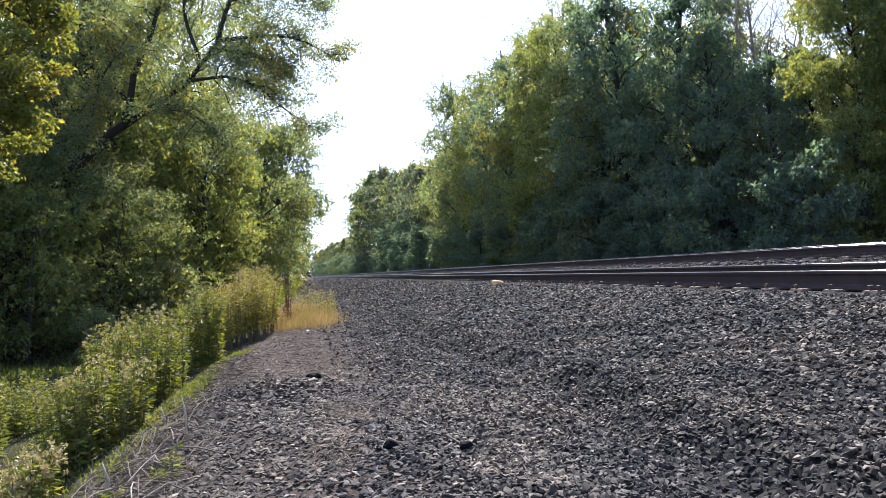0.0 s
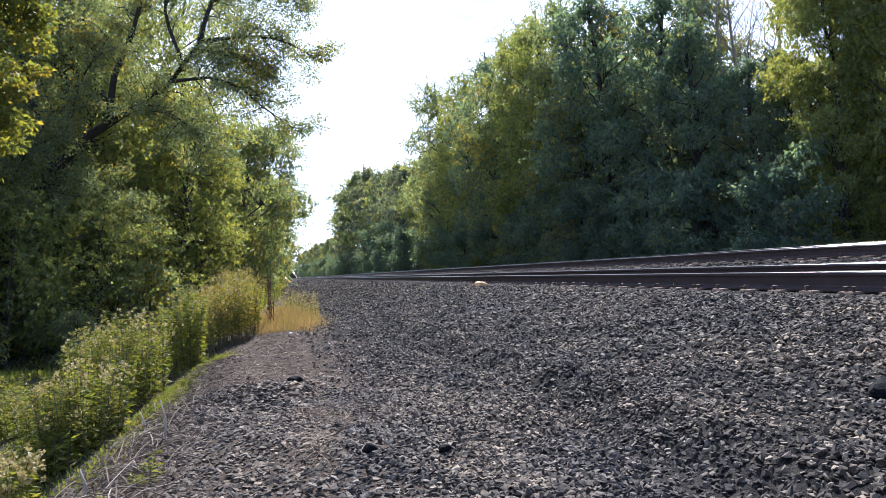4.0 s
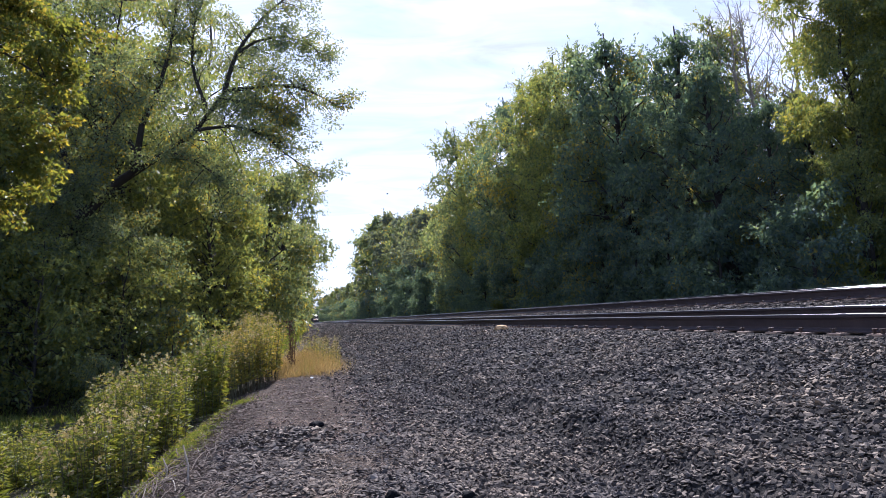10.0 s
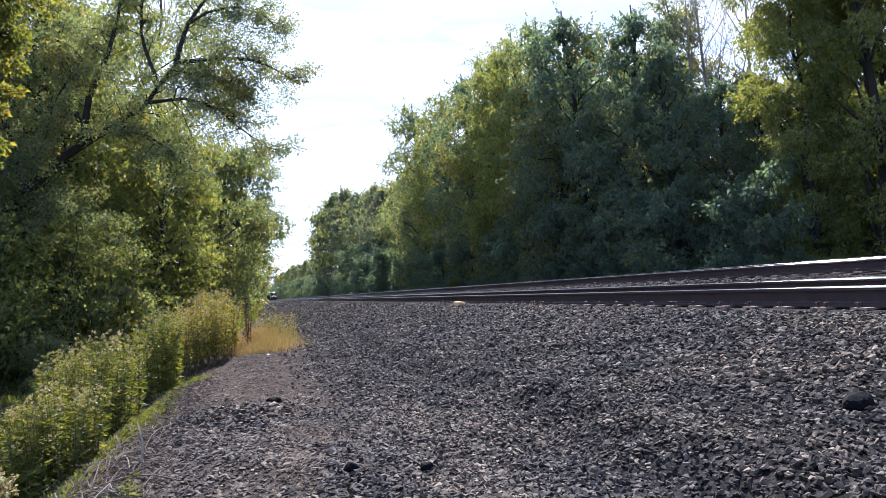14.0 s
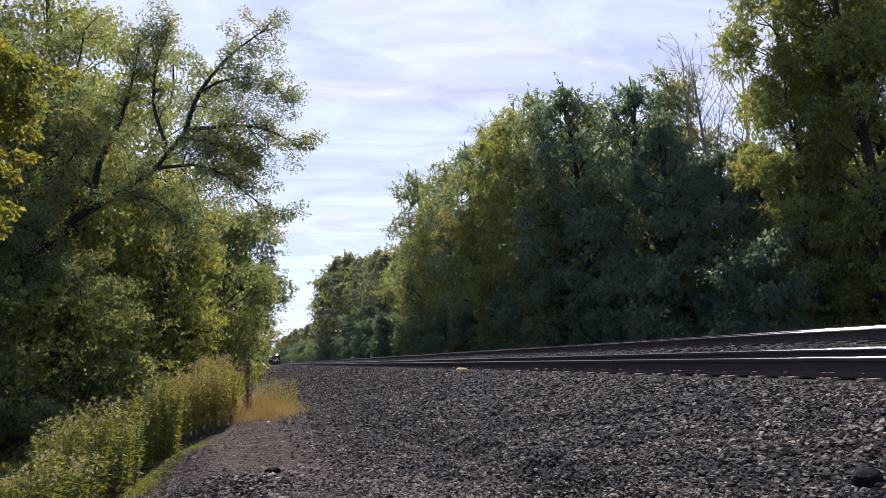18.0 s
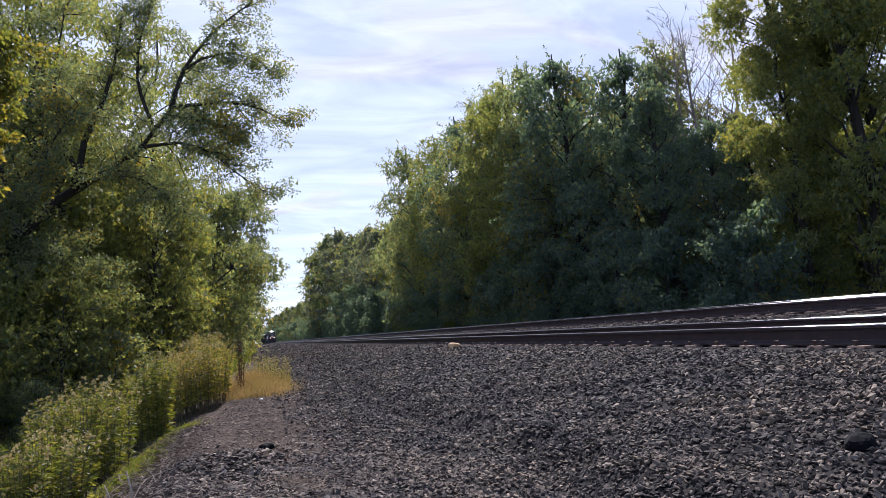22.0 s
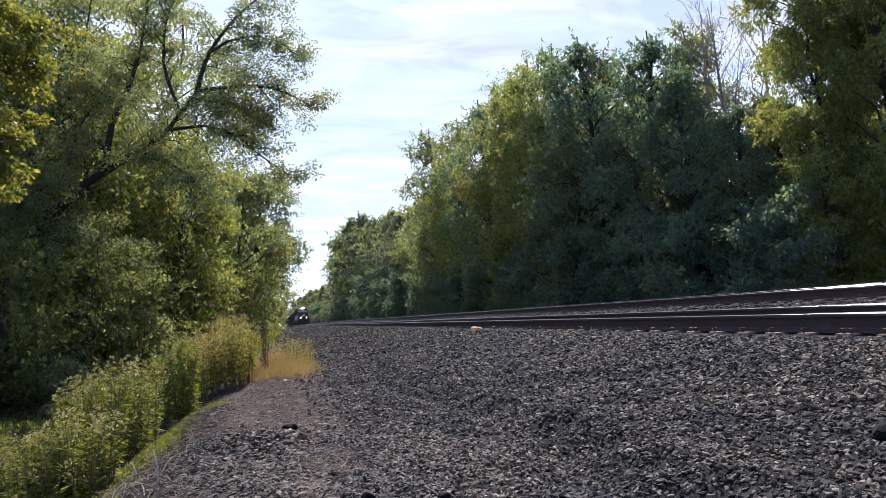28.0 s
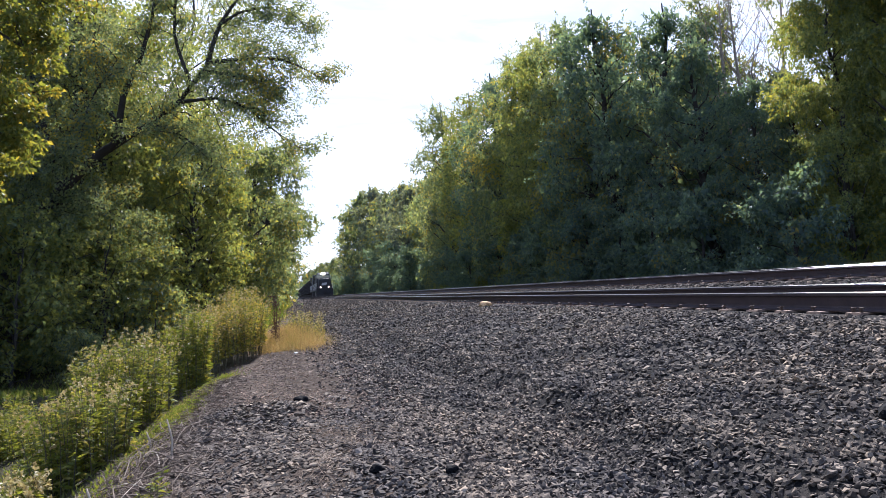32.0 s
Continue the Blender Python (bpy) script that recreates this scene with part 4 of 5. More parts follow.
def left_trees():
    """The bank beside the path: stems that lean out over it."""
    k = dict(KINDS)
    k["f"] = (tree(31, (-3.0, 37.0, -1.4), 9.6, 2.7, M_LEAF_A, 40, 470, 0.150, 0.82, (1.6, -0.5), 0.17, 0.18, "leafy tree leaning over the path", 0.5, 300, 9), 9.6)
    k["n"] = (tree(32, (-4.4, 29.0, -1.4), 8.8, 2.4, M_LEAF_B, 36, 300, 0.130, 0.74, (1.3, 0.2), 0.12, 0.26, "slender leaning tree with yellow green leaves", 0.55, 0, 10), 8.8)
    # yellow green here paints leaves with the sun behind them
    k["m"] = (tree(33, (-8.0, 26.5, -1.4), 14.5, 3.0, M_LEAF_B, 52, 300, 0.140, 0.88, (1.2, 0.3), 0.17, 0.24, "tall tree with yellowing and sunlit green leaves", 0.6, 0, 10), 14.5)
    k["s"] = (tree(34, (-4.4, 23.0, -1.4), 2.6, 1.3, M_LEAF_A, 16, 240, 0.11, 0.48, (0.3, 0.0), 0.04, 0.05, "low leafy shrub at the edge of the wood", 0.5, 80, 6, group="shrubs of the wood", name="shrub", category="shrub"), 2.6)
    stand(k, (
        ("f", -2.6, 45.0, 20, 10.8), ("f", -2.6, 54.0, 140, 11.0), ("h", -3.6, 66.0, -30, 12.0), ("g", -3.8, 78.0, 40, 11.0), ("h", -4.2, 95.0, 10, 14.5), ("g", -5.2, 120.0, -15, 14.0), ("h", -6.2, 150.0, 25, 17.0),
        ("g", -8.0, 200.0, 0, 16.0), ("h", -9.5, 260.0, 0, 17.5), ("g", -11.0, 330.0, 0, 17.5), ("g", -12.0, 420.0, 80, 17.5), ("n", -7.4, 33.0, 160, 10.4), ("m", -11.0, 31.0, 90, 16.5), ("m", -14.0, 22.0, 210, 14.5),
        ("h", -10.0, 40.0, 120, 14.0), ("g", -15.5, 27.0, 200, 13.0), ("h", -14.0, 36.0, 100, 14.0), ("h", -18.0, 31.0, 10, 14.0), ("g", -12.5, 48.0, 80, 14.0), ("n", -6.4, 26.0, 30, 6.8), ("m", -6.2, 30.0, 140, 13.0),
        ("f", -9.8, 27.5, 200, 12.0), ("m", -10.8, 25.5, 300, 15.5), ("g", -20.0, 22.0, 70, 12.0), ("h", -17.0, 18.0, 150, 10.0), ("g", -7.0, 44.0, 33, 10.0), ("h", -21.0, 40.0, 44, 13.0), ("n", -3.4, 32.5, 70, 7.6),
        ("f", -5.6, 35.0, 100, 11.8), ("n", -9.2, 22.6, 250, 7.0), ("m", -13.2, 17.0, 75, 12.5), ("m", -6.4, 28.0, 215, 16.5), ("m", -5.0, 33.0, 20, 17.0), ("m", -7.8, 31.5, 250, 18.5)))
    # sunlit sprays of the understory, painted by the yellow green leaf colour
    k["u"] = (tree(35, (-5.6, 22.0, -1.4), 4.6, 1.7, M_LEAF_B, 26, 90, 0.115, 0.60, (0.5, -0.2), 0.05, 0.16, "slender sapling with loose yellow green leaves", 0.55, 0, 13, group="saplings of the wood", name="sapling", category="sapling"), 4.6)
    stand(k, (
        ("u", -7.4, 20.6, 80, 5.0), ("u", -9.6, 19.0, 150, 4.6), ("u", -4.6, 25.0, 200, 4.6), ("u", -8.6, 23.0, 260, 5.6), ("u", -11.6, 18.2, 300, 5.0), ("u", -3.6, 28.5, 30, 4.6), ("u", -6.2, 25.4, 120, 5.4),
        ("u", -12.6, 21.0, 10, 5.6), ("u", -10.6, 21.8, 95, 4.8), ("u", -2.8, 34.0, 170, 4.8)))
    stand(k, [("s", x, y, t, 2.6 * h) for x, y, t, h in (
        (-5.6, 20.0, 30, 0.55), (-8.6, 17.5, 110, 0.6), (-5.0, 27.0, 150, 1.0), (-3.6, 31.0, 190, 0.9), (-3.0, 40.0, 230, 1.1), (-3.2, 50.0, 260, 1.2), (-9.5, 20.5, 290, 0.8), (-7.2, 23.0, 320, 0.8),
        (-11.5, 22.5, 20, 1.3), (-3.6, 62.0, 60, 1.4), (-4.0, 80.0, 90, 1.6), (-13.0, 19.0, 120, 1.2), (-10.5, 17.5, 12, 1.1), (-14.5, 23.0, 12, 1.4), (-6.0, 31.0, 12, 1.4))])


left_trees()


def leaning_tree():
    """The big tree whose limbs reach out over the path."""
    rng = np.random.default_rng(41)
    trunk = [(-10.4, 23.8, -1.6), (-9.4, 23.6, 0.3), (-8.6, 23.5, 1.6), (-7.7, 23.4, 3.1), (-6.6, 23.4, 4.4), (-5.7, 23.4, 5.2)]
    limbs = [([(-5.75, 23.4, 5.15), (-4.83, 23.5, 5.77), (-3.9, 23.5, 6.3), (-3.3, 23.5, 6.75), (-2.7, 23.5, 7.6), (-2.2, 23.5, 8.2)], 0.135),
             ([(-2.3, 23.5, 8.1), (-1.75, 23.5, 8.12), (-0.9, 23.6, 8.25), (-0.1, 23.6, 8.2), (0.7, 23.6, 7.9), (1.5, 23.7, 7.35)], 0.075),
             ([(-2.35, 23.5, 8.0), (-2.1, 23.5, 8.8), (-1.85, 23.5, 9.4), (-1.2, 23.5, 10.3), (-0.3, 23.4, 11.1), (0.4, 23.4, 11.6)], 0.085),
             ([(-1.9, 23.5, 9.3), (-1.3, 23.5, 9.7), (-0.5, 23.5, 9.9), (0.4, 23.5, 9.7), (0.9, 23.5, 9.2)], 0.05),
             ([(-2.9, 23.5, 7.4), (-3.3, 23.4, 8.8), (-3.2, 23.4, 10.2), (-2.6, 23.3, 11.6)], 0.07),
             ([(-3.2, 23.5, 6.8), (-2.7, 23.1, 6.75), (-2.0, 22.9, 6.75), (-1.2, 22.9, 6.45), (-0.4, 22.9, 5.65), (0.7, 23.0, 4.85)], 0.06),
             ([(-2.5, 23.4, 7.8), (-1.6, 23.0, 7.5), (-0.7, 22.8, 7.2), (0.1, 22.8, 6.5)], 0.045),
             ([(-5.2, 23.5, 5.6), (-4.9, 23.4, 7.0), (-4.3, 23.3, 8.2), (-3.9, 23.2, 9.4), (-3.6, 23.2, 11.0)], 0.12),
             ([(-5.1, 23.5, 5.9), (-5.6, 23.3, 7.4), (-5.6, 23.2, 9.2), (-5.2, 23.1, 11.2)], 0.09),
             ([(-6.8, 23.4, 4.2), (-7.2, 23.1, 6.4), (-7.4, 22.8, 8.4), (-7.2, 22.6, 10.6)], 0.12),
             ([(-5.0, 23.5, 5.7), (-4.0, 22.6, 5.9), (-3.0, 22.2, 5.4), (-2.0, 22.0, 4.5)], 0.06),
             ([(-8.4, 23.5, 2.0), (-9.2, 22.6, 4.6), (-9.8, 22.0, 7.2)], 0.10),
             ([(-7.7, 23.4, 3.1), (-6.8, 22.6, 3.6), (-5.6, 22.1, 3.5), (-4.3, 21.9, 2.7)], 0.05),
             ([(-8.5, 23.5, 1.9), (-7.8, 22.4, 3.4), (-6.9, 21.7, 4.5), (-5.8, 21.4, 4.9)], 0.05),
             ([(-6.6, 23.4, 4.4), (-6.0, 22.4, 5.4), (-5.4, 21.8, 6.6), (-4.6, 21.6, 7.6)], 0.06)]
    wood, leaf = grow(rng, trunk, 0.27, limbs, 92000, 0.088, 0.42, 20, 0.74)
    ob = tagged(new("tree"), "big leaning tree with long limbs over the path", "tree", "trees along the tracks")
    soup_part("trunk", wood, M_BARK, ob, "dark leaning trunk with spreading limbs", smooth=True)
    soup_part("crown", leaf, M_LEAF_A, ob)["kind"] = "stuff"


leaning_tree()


def far_woods():
    """The depth of the wood behind the first rows of trees."""
    rng = np.random.default_rng(44)
    for x0, x1, y0, y1, top, n, size in ((-34, -22, 8, 70, 9.0, 12000, 0.5), (-18, -12, 50, 110, 9.0, 6000, 0.6), (27, 36, 8, 90, 7.5, 12000, 0.5), (-20, -13, 26, 50, 3.0, 9000, 0.28),
                                         (16.5, 20, 14, 60, 3.2, 10000, 0.32), (-13, -8, 13, 24, 0.9, 8000, 0.13)):
        s = Soup()
        c = np.stack([rng.uniform(x0, x1, n), rng.uniform(y0, y1, n), top * rng.random(n) ** 1.15 - 1.2], -1)
        leaves(s, rng, c, rng.normal(size=(n, 3)), rng.uniform(0.7, 1.3, n) * size, 0.7)
        tagged(soup_part("far_woods", s, M_LEAF_A), "dense shaded foliage deep in the wood", "woods", kind="stuff")


far_woods()


def near_branches():
    """A near tree at the wood's edge, whose yellow green foliage hangs into the view."""
    rng = np.random.default_rng(43)
    trunk = [(-8.6, 13.0, -1.5), (-8.4, 13.0, 2.5), (-8.0, 13.2, 6.0), (-7.6, 13.4, 8.5)]
    limbs = [([(-8.3, 13.0, 3.2), (-7.3, 13.2, 4.4), (-5.8, 13.4, 4.8), (-4.5, 13.4, 3.9)], 0.06),
             ([(-8.0, 13.2, 4.6), (-7.0, 13.4, 5.6), (-5.5, 13.6, 5.9), (-4.3, 13.6, 5.0)], 0.06),
             ([(-8.0, 13.2, 5.6), (-6.6, 13.2, 7.0), (-5.2, 13.2, 7.5)], 0.06),
             ([(-8.3, 13.0, 2.8), (-7.6, 12.6, 3.4), (-6.3, 12.6, 3.4), (-5.0, 12.9, 2.8)], 0.05),
             ([(-8.1, 13.0, 4.0), (-7.2, 12.7, 4.6), (-5.8, 12.6, 4.4), (-4.6, 12.8, 3.3)], 0.05),
             ([(-7.9, 13.2, 6.2), (-6.8, 13.6, 6.9), (-5.3, 13.8, 6.7), (-4.1, 13.8, 6.0)], 0.05),
             ([(-7.7, 13.2, 7.0), (-6.5, 13.2, 8.2), (-5.4, 13.2, 8.6)], 0.05)]
    wood, leaf = grow(rng, trunk, 0.16, limbs, 36000, 0.10, 0.34, 13, 0.7)
    ob = tagged(new("tree"), "tree with bright yellow green hanging foliage", "tree", "trees along the tracks")
    soup_part("trunk", wood, M_BARK, ob, "slender grey trunk", smooth=True)
    soup_part("crown", leaf, M_LEAF_Y, ob)["kind"] = "stuff"


near_branches()


def bare_trees():
    for seed, x, y, h, lean in ((51, 17.5, 25.6, 12.2, (0.3, 0.3)), (52, 18.5, 25.6, 12.4, (-0.3, 0.3)), (53, 19.4, 25.0, 13.0, (0.4, -0.3)), (54, 18.0, 25.0, 11.4, (-0.4, 0.0))):
        rng = np.random.default_rng(seed)
        base = np.array([x, y, gz1(x, y)])
        pts = base + np.array([(0, 0, -0.4), (lean[0] * 0.2, 0, h * 0.35), (lean[0] * 0.6, lean[1], h * 0.7), (lean[0], lean[1], h)])
        limbs = []
        for i in range(10):
            f = 0.45 + 0.5 * (i + rng.random()) / 10
            st = np.array([np.interp(f * h, pts[:, 2] - base[2], pts[:, j]) for j in range(3)])
            az = i * 2.4 + rng.normal() * 0.4
            ln = h * 0.30 * (1.25 - f) + 0.6
            q = np.linspace(0, 1, 5)[:, None]
            p = st + np.array([math.cos(az) * 0.55, math.sin(az) * 0.55, 0.75]) * ln * q + np.array([0, 0, 0.25]) * ln * q ** 2
            p[1:] += rng.normal(size=(4, 3)) * ln * 0.04
            limbs.append((p, 0.045 * (1.3 - f)))
        wood, _ = grow(rng, pts, 0.10, limbs, 0, 0, subs=5, bare=True)
        tagged(soup_part("dead_tree", wood, M_DEADWOOD, smooth=True), "bare grey dead tree with thin branches", "dead tree", "dead trees")


bare_trees()


# ---- weeds and grass ----
M_DRYSTRAW = surface("thin dry straw", (0.20, 0.140, 0.09), (0.36, 0.270, 0.18), 9, 0.85)

def weed_clump(seed, cx, cy, rx, ry, count, h0, h1, label, flower=0.8, lean=(0.0, 0.0), leaf_len=0.075, leaf_from=0.03, mat=None, heads=3):
    rng = np.random.default_rng(seed)
    stems, leaf, flowers = Soup(), Soup(), Soup()
    a, r = rng.uniform(0, 2 * np.pi, count), np.sqrt(rng.random(count))
    x, y = cx + np.cos(a) * r * rx, cy + np.sin(a) * r * ry
    z = ground_z(x, y)
    for i in range(count):
        h = rng.uniform(h0, h1) * (1.0 - 0.25 * r[i] ** 2)
        b = rng.normal(size=2) * 0.08 + np.array(lean) + 0.12 * r[i] * np.array([np.cos(a[i]), np.sin(a[i])])
        s = np.linspace(0, 1, 5)
        p = np.stack([x[i] + b[0] * h * s ** 1.6, y[i] + b[1] * h * s ** 1.6, z[i] - 0.03 + h * s], -1)
        tube(stems, p, 0.0042 * (1.1 - 0.75 * s), 3)
        n = int(84 * h + 8)
        f = rng.uniform(leaf_from, 1.0, n) ** 0.8
        c = np.stack([np.interp(f, s, p[:, j]) for j in range(3)], -1)
        az = rng.uniform(0, 2 * np.pi, n)
        d = np.stack([np.cos(az), np.sin(az), rng.uniform(-0.5, 0.6, n)], -1)
        ln = leaf_len * rng.uniform(0.65, 1.35, n) * (1.2 - 0.6 * f)
        leaves(leaf, rng, c + d * ln[:, None] * 0.55, d, ln, 0.29)
        if rng.random() < flower * 0.7:
            for _ in range(heads):
                c0 = p[-1] + rng.normal(size=3) * np.array([0.035, 0.035, 0.03])
                m = 6
                leaves(flowers, rng, c0 + rng.normal(size=(m, 3)) * 0.007, rng.normal(size=(m, 3)) + np.array([0, 0, 0.5]), rng.uniform(0.014, 0.026, m), 0.8)
    ob = tagged(new("weed_clump"), label, "weeds", "weed clumps on the bank")
    soup_part("stalk", stems, M_WEEDSTEM, ob)["kind"] = "stuff"
    soup_part("foliage", leaf, mat or M_WEED, ob)["kind"] = "stuff"
    if flowers.n:
        soup_part("bloom", flowers, M_FLOWER, ob, "faded cream flower heads")["kind"] = "stuff"
    return ob


W = "tall green weeds with faded flower heads on the bank"
weed_clump(61, -1.66, 5.75, 0.36, 0.46, 130, 0.50, 0.74, W, leaf_len=0.062)
weed_clump(62, -1.74, 7.7, 0.42, 0.62, 140, 0.78, 1.00, W, leaf_len=0.064)
weed_clump(63, -1.10, 11.9, 0.52, 1.2, 220, 0.95, 1.26, "tall yellowing weeds with faded flower heads on the bank", leaf_len=0.068, leaf_from=0.16, mat=M_WEED_Y)
weed_clump(64, -1.40, 9.6, 0.20, 0.36, 40, 0.95, 1.2, W, 0.5, leaf_len=0.085)
weed_clump(65, -1.72, 3.95, 0.34, 0.30, 110, 0.34, 0.46, "low pale flowering weeds beside the path", 1.4, heads=9)
weed_clump(66, -2.45, 5.0, 0.42, 0.5, 120, 0.26, 0.42, "low green weeds on the bank", 0.5)
weed_clump(67, -4.2, 9.5, 1.3, 1.6, 330, 0.35, 0.75, "low dense green undergrowth on the bank", 0.1, leaf_len=0.10)
weed_clump(68, -6.2, 11.5, 1.5, 2.0, 280, 0.3, 0.6, "low dense green undergrowth on the bank", 0.0, leaf_len=0.11)
weed_clump(69, -3.7, 6.8, 0.9, 0.9, 180, 0.25, 0.5, "low dense green undergrowth on the bank", 0.2, leaf_len=0.09)
weed_clump(78, -3.3, 9.0, 0.8, 1.2, 230, 0.30, 0.60, "low dense green undergrowth on the bank", 0.2, leaf_len=0.075)
weed_clump(70, -3.2, 15.0, 1.0, 2.2, 200, 0.5, 0.9, "shaded green undergrowth below the trees", 0.0, leaf_len=0.12)
weed_clump(74, -1.9, 15.5, 0.7, 1.6, 130, 0.9, 1.2, "tall yellowing weeds with faded flower heads on the bank", leaf_len=0.07, mat=M_WEED_Y)
weed_clump(75, -0.74, 3.65, 0.07, 0.16, 9, 0.07, 0.17, "small green seedlings sprouting through dead stems", 0.0, leaf_len=0.05)
weed_clump(76, -0.92, 3.35, 0.10, 0.12, 8, 0.05, 0.13, "small green seedlings sprouting through dead stems", 0.0, leaf_len=0.05)
weed_clump(71, 12.0, 46.0, 0.4, 0.6, 60, 0.9, 1.3, "pale weeds beside the far track", 0.9, leaf_len=0.14)
weed_clump(72, 12.1, 32.5, 0.4, 0.5, 45, 0.6, 0.8, "pale weeds beside the far track", 0.9, leaf_len=0.12)
weed_clump(73, 12.1, 58.0, 0.5, 3.0, 90, 0.5, 0.9, "pale weeds beside the far track", 0.6, leaf_len=0.14)


def grass(name, seed, cx, cy, rx, ry, count, h0, h1, mat, label, width=0.05):
    rng = np.random.default_rng(seed)
    s = Soup()
    a, r = rng.uniform(0, 2 * np.pi, count), np.minimum(np.abs(rng.normal(size=count)) * 0.55, 1.15 * np.sqrt(rng.random(count)))
    x, y = cx + np.cos(a) * r * rx, cy + np.sin(a) * r * ry
    z = ground_z(x, y)
    h = rng.uniform(h0, h1, count) * np.clip(1.15 - 0.5 * r, 0.35, 1)
    d = np.stack([rng.normal(size=count) * 0.5, rng.normal(size=count) * 0.5, np.ones(count)], -1)
    d /= np.linalg.norm(d, axis=1)[:, None]
    c = np.stack([x, y, z], -1) + d * h[:, None] * 0.47
    leaves(s, rng, c, d, h, width)
    ob = soup_part(name, s, mat)
    return tagged(ob, label, "grass", kind="stuff")


grass("dry_grass", 81, -0.22, 13.2, 0.80, 1.8, 7600, 0.10, 0.50, M_DRYGRASS, "dry tan grass beside the path", 0.014)
weed_clump(77, -0.02, 13.9, 0.46, 1.2, 110, 0.38, 0.72, "yellowing weeds among dry grass", 0.6, leaf_len=0.045, mat=M_WEED_Y)
grass("dry_grass", 87, -0.12, 12.1, 0.60, 1.1, 3400, 0.05, 0.30, M_DRYGRASS, "short dry tan grass beside the path", 0.03)
grass("bank_cover", 90, -2.1, 6.5, 1.1, 5.0, 9000, 0.02, 0.07, M_GRASS, "low green ground cover on the bank", 0.30)
grass("verge_grass", 88, -1.7, 30.0, 1.1, 16.0, 5000, 0.3, 0.9, M_GRASS, "weedy grass between the path and the wood", 0.06)
grass("verge_grass", 89, -2.2, 65.0, 1.6, 25.0, 4000, 0.5, 1.3, M_GRASS, "weedy grass between the path and the wood", 0.10)
grass("bank_grass", 82, -1.17, 7.0, 0.30, 3.2, 8000, 0.02, 0.06, M_GRASS, "short green grass along the bank's edge", 0.42)
grass("bank_grass", 83, -0.95, 9.2, 0.30, 1.0, 700, 0.03, 0.08, M_GRASS, "short green grass along the bank's edge", 0.12)
grass("woodland_undergrowth", 85, -8.0, 17.0, 6.0, 7.0, 9000, 0.08, 0.22, M_GRASS, "shaded undergrowth of the wood", 0.2)
grass("verge_grass", 86, 12.6, 40.0, 0.8, 30.0, 5000, 0.2, 0.6, M_GRASS, "weedy grass along the forest edge", 0.10)


def litter(name, seed, n, x0, y0, sx, sy, heading, lengths, mat, label, lift=0.04, width=0.035):
    """Short broken stems lying about x0, y0 (y0 may be a stretch)."""
    rng = np.random.default_rng(seed)
    s = Soup()
    y = rng.uniform(*y0, n) if isinstance(y0, tuple) else y0 + rng.normal(size=n) * sy
    x = x0 + rng.normal(size=n) * sx - (0.02 * (y - 5) if isinstance(y0, tuple) else 0.0)
    az = rng.normal(heading, 0.7, n)
    d = np.stack([np.cos(az), np.sin(az), rng.normal(size=n) * 0.25], -1)
    c = np.stack([x, y, ground_z(x, y) + rng.uniform(0.006, lift, n)], -1)
    leaves(s, rng, c, d, rng.uniform(*lengths, n), width)
    tagged(soup_part(name, s, mat), label, "plant litter", kind="stuff")


litter("straw_litter", 95, 6500, -0.92, (2.6, 9.0), 0.22, 0, 1.75, (0.05, 0.19), M_STRAW, "brown broken stems littering the bank's edge")
litter("path_straw", 96, 5200, 0.05, (5.6, 11.5), 0.34, 0, 0.4, (0.02, 0.08), M_DRYSTRAW, "fine dry straw trodden into the path", 0.012, 0.07)
litter("dry_tuft", 97, 900, 0.20, 4.35, 0.14, 0.22, 0.8, (0.03, 0.11), M_DRYSTRAW, "thin dry reddish grass lying on the gravel", 0.05, 0.03)
litter("dry_tuft", 98, 420, 0.08, 3.45, 0.07, 0.26, 1.2, (0.03, 0.10), M_DRYSTRAW, "thin dry grass lying on the gravel", 0.045, 0.03)


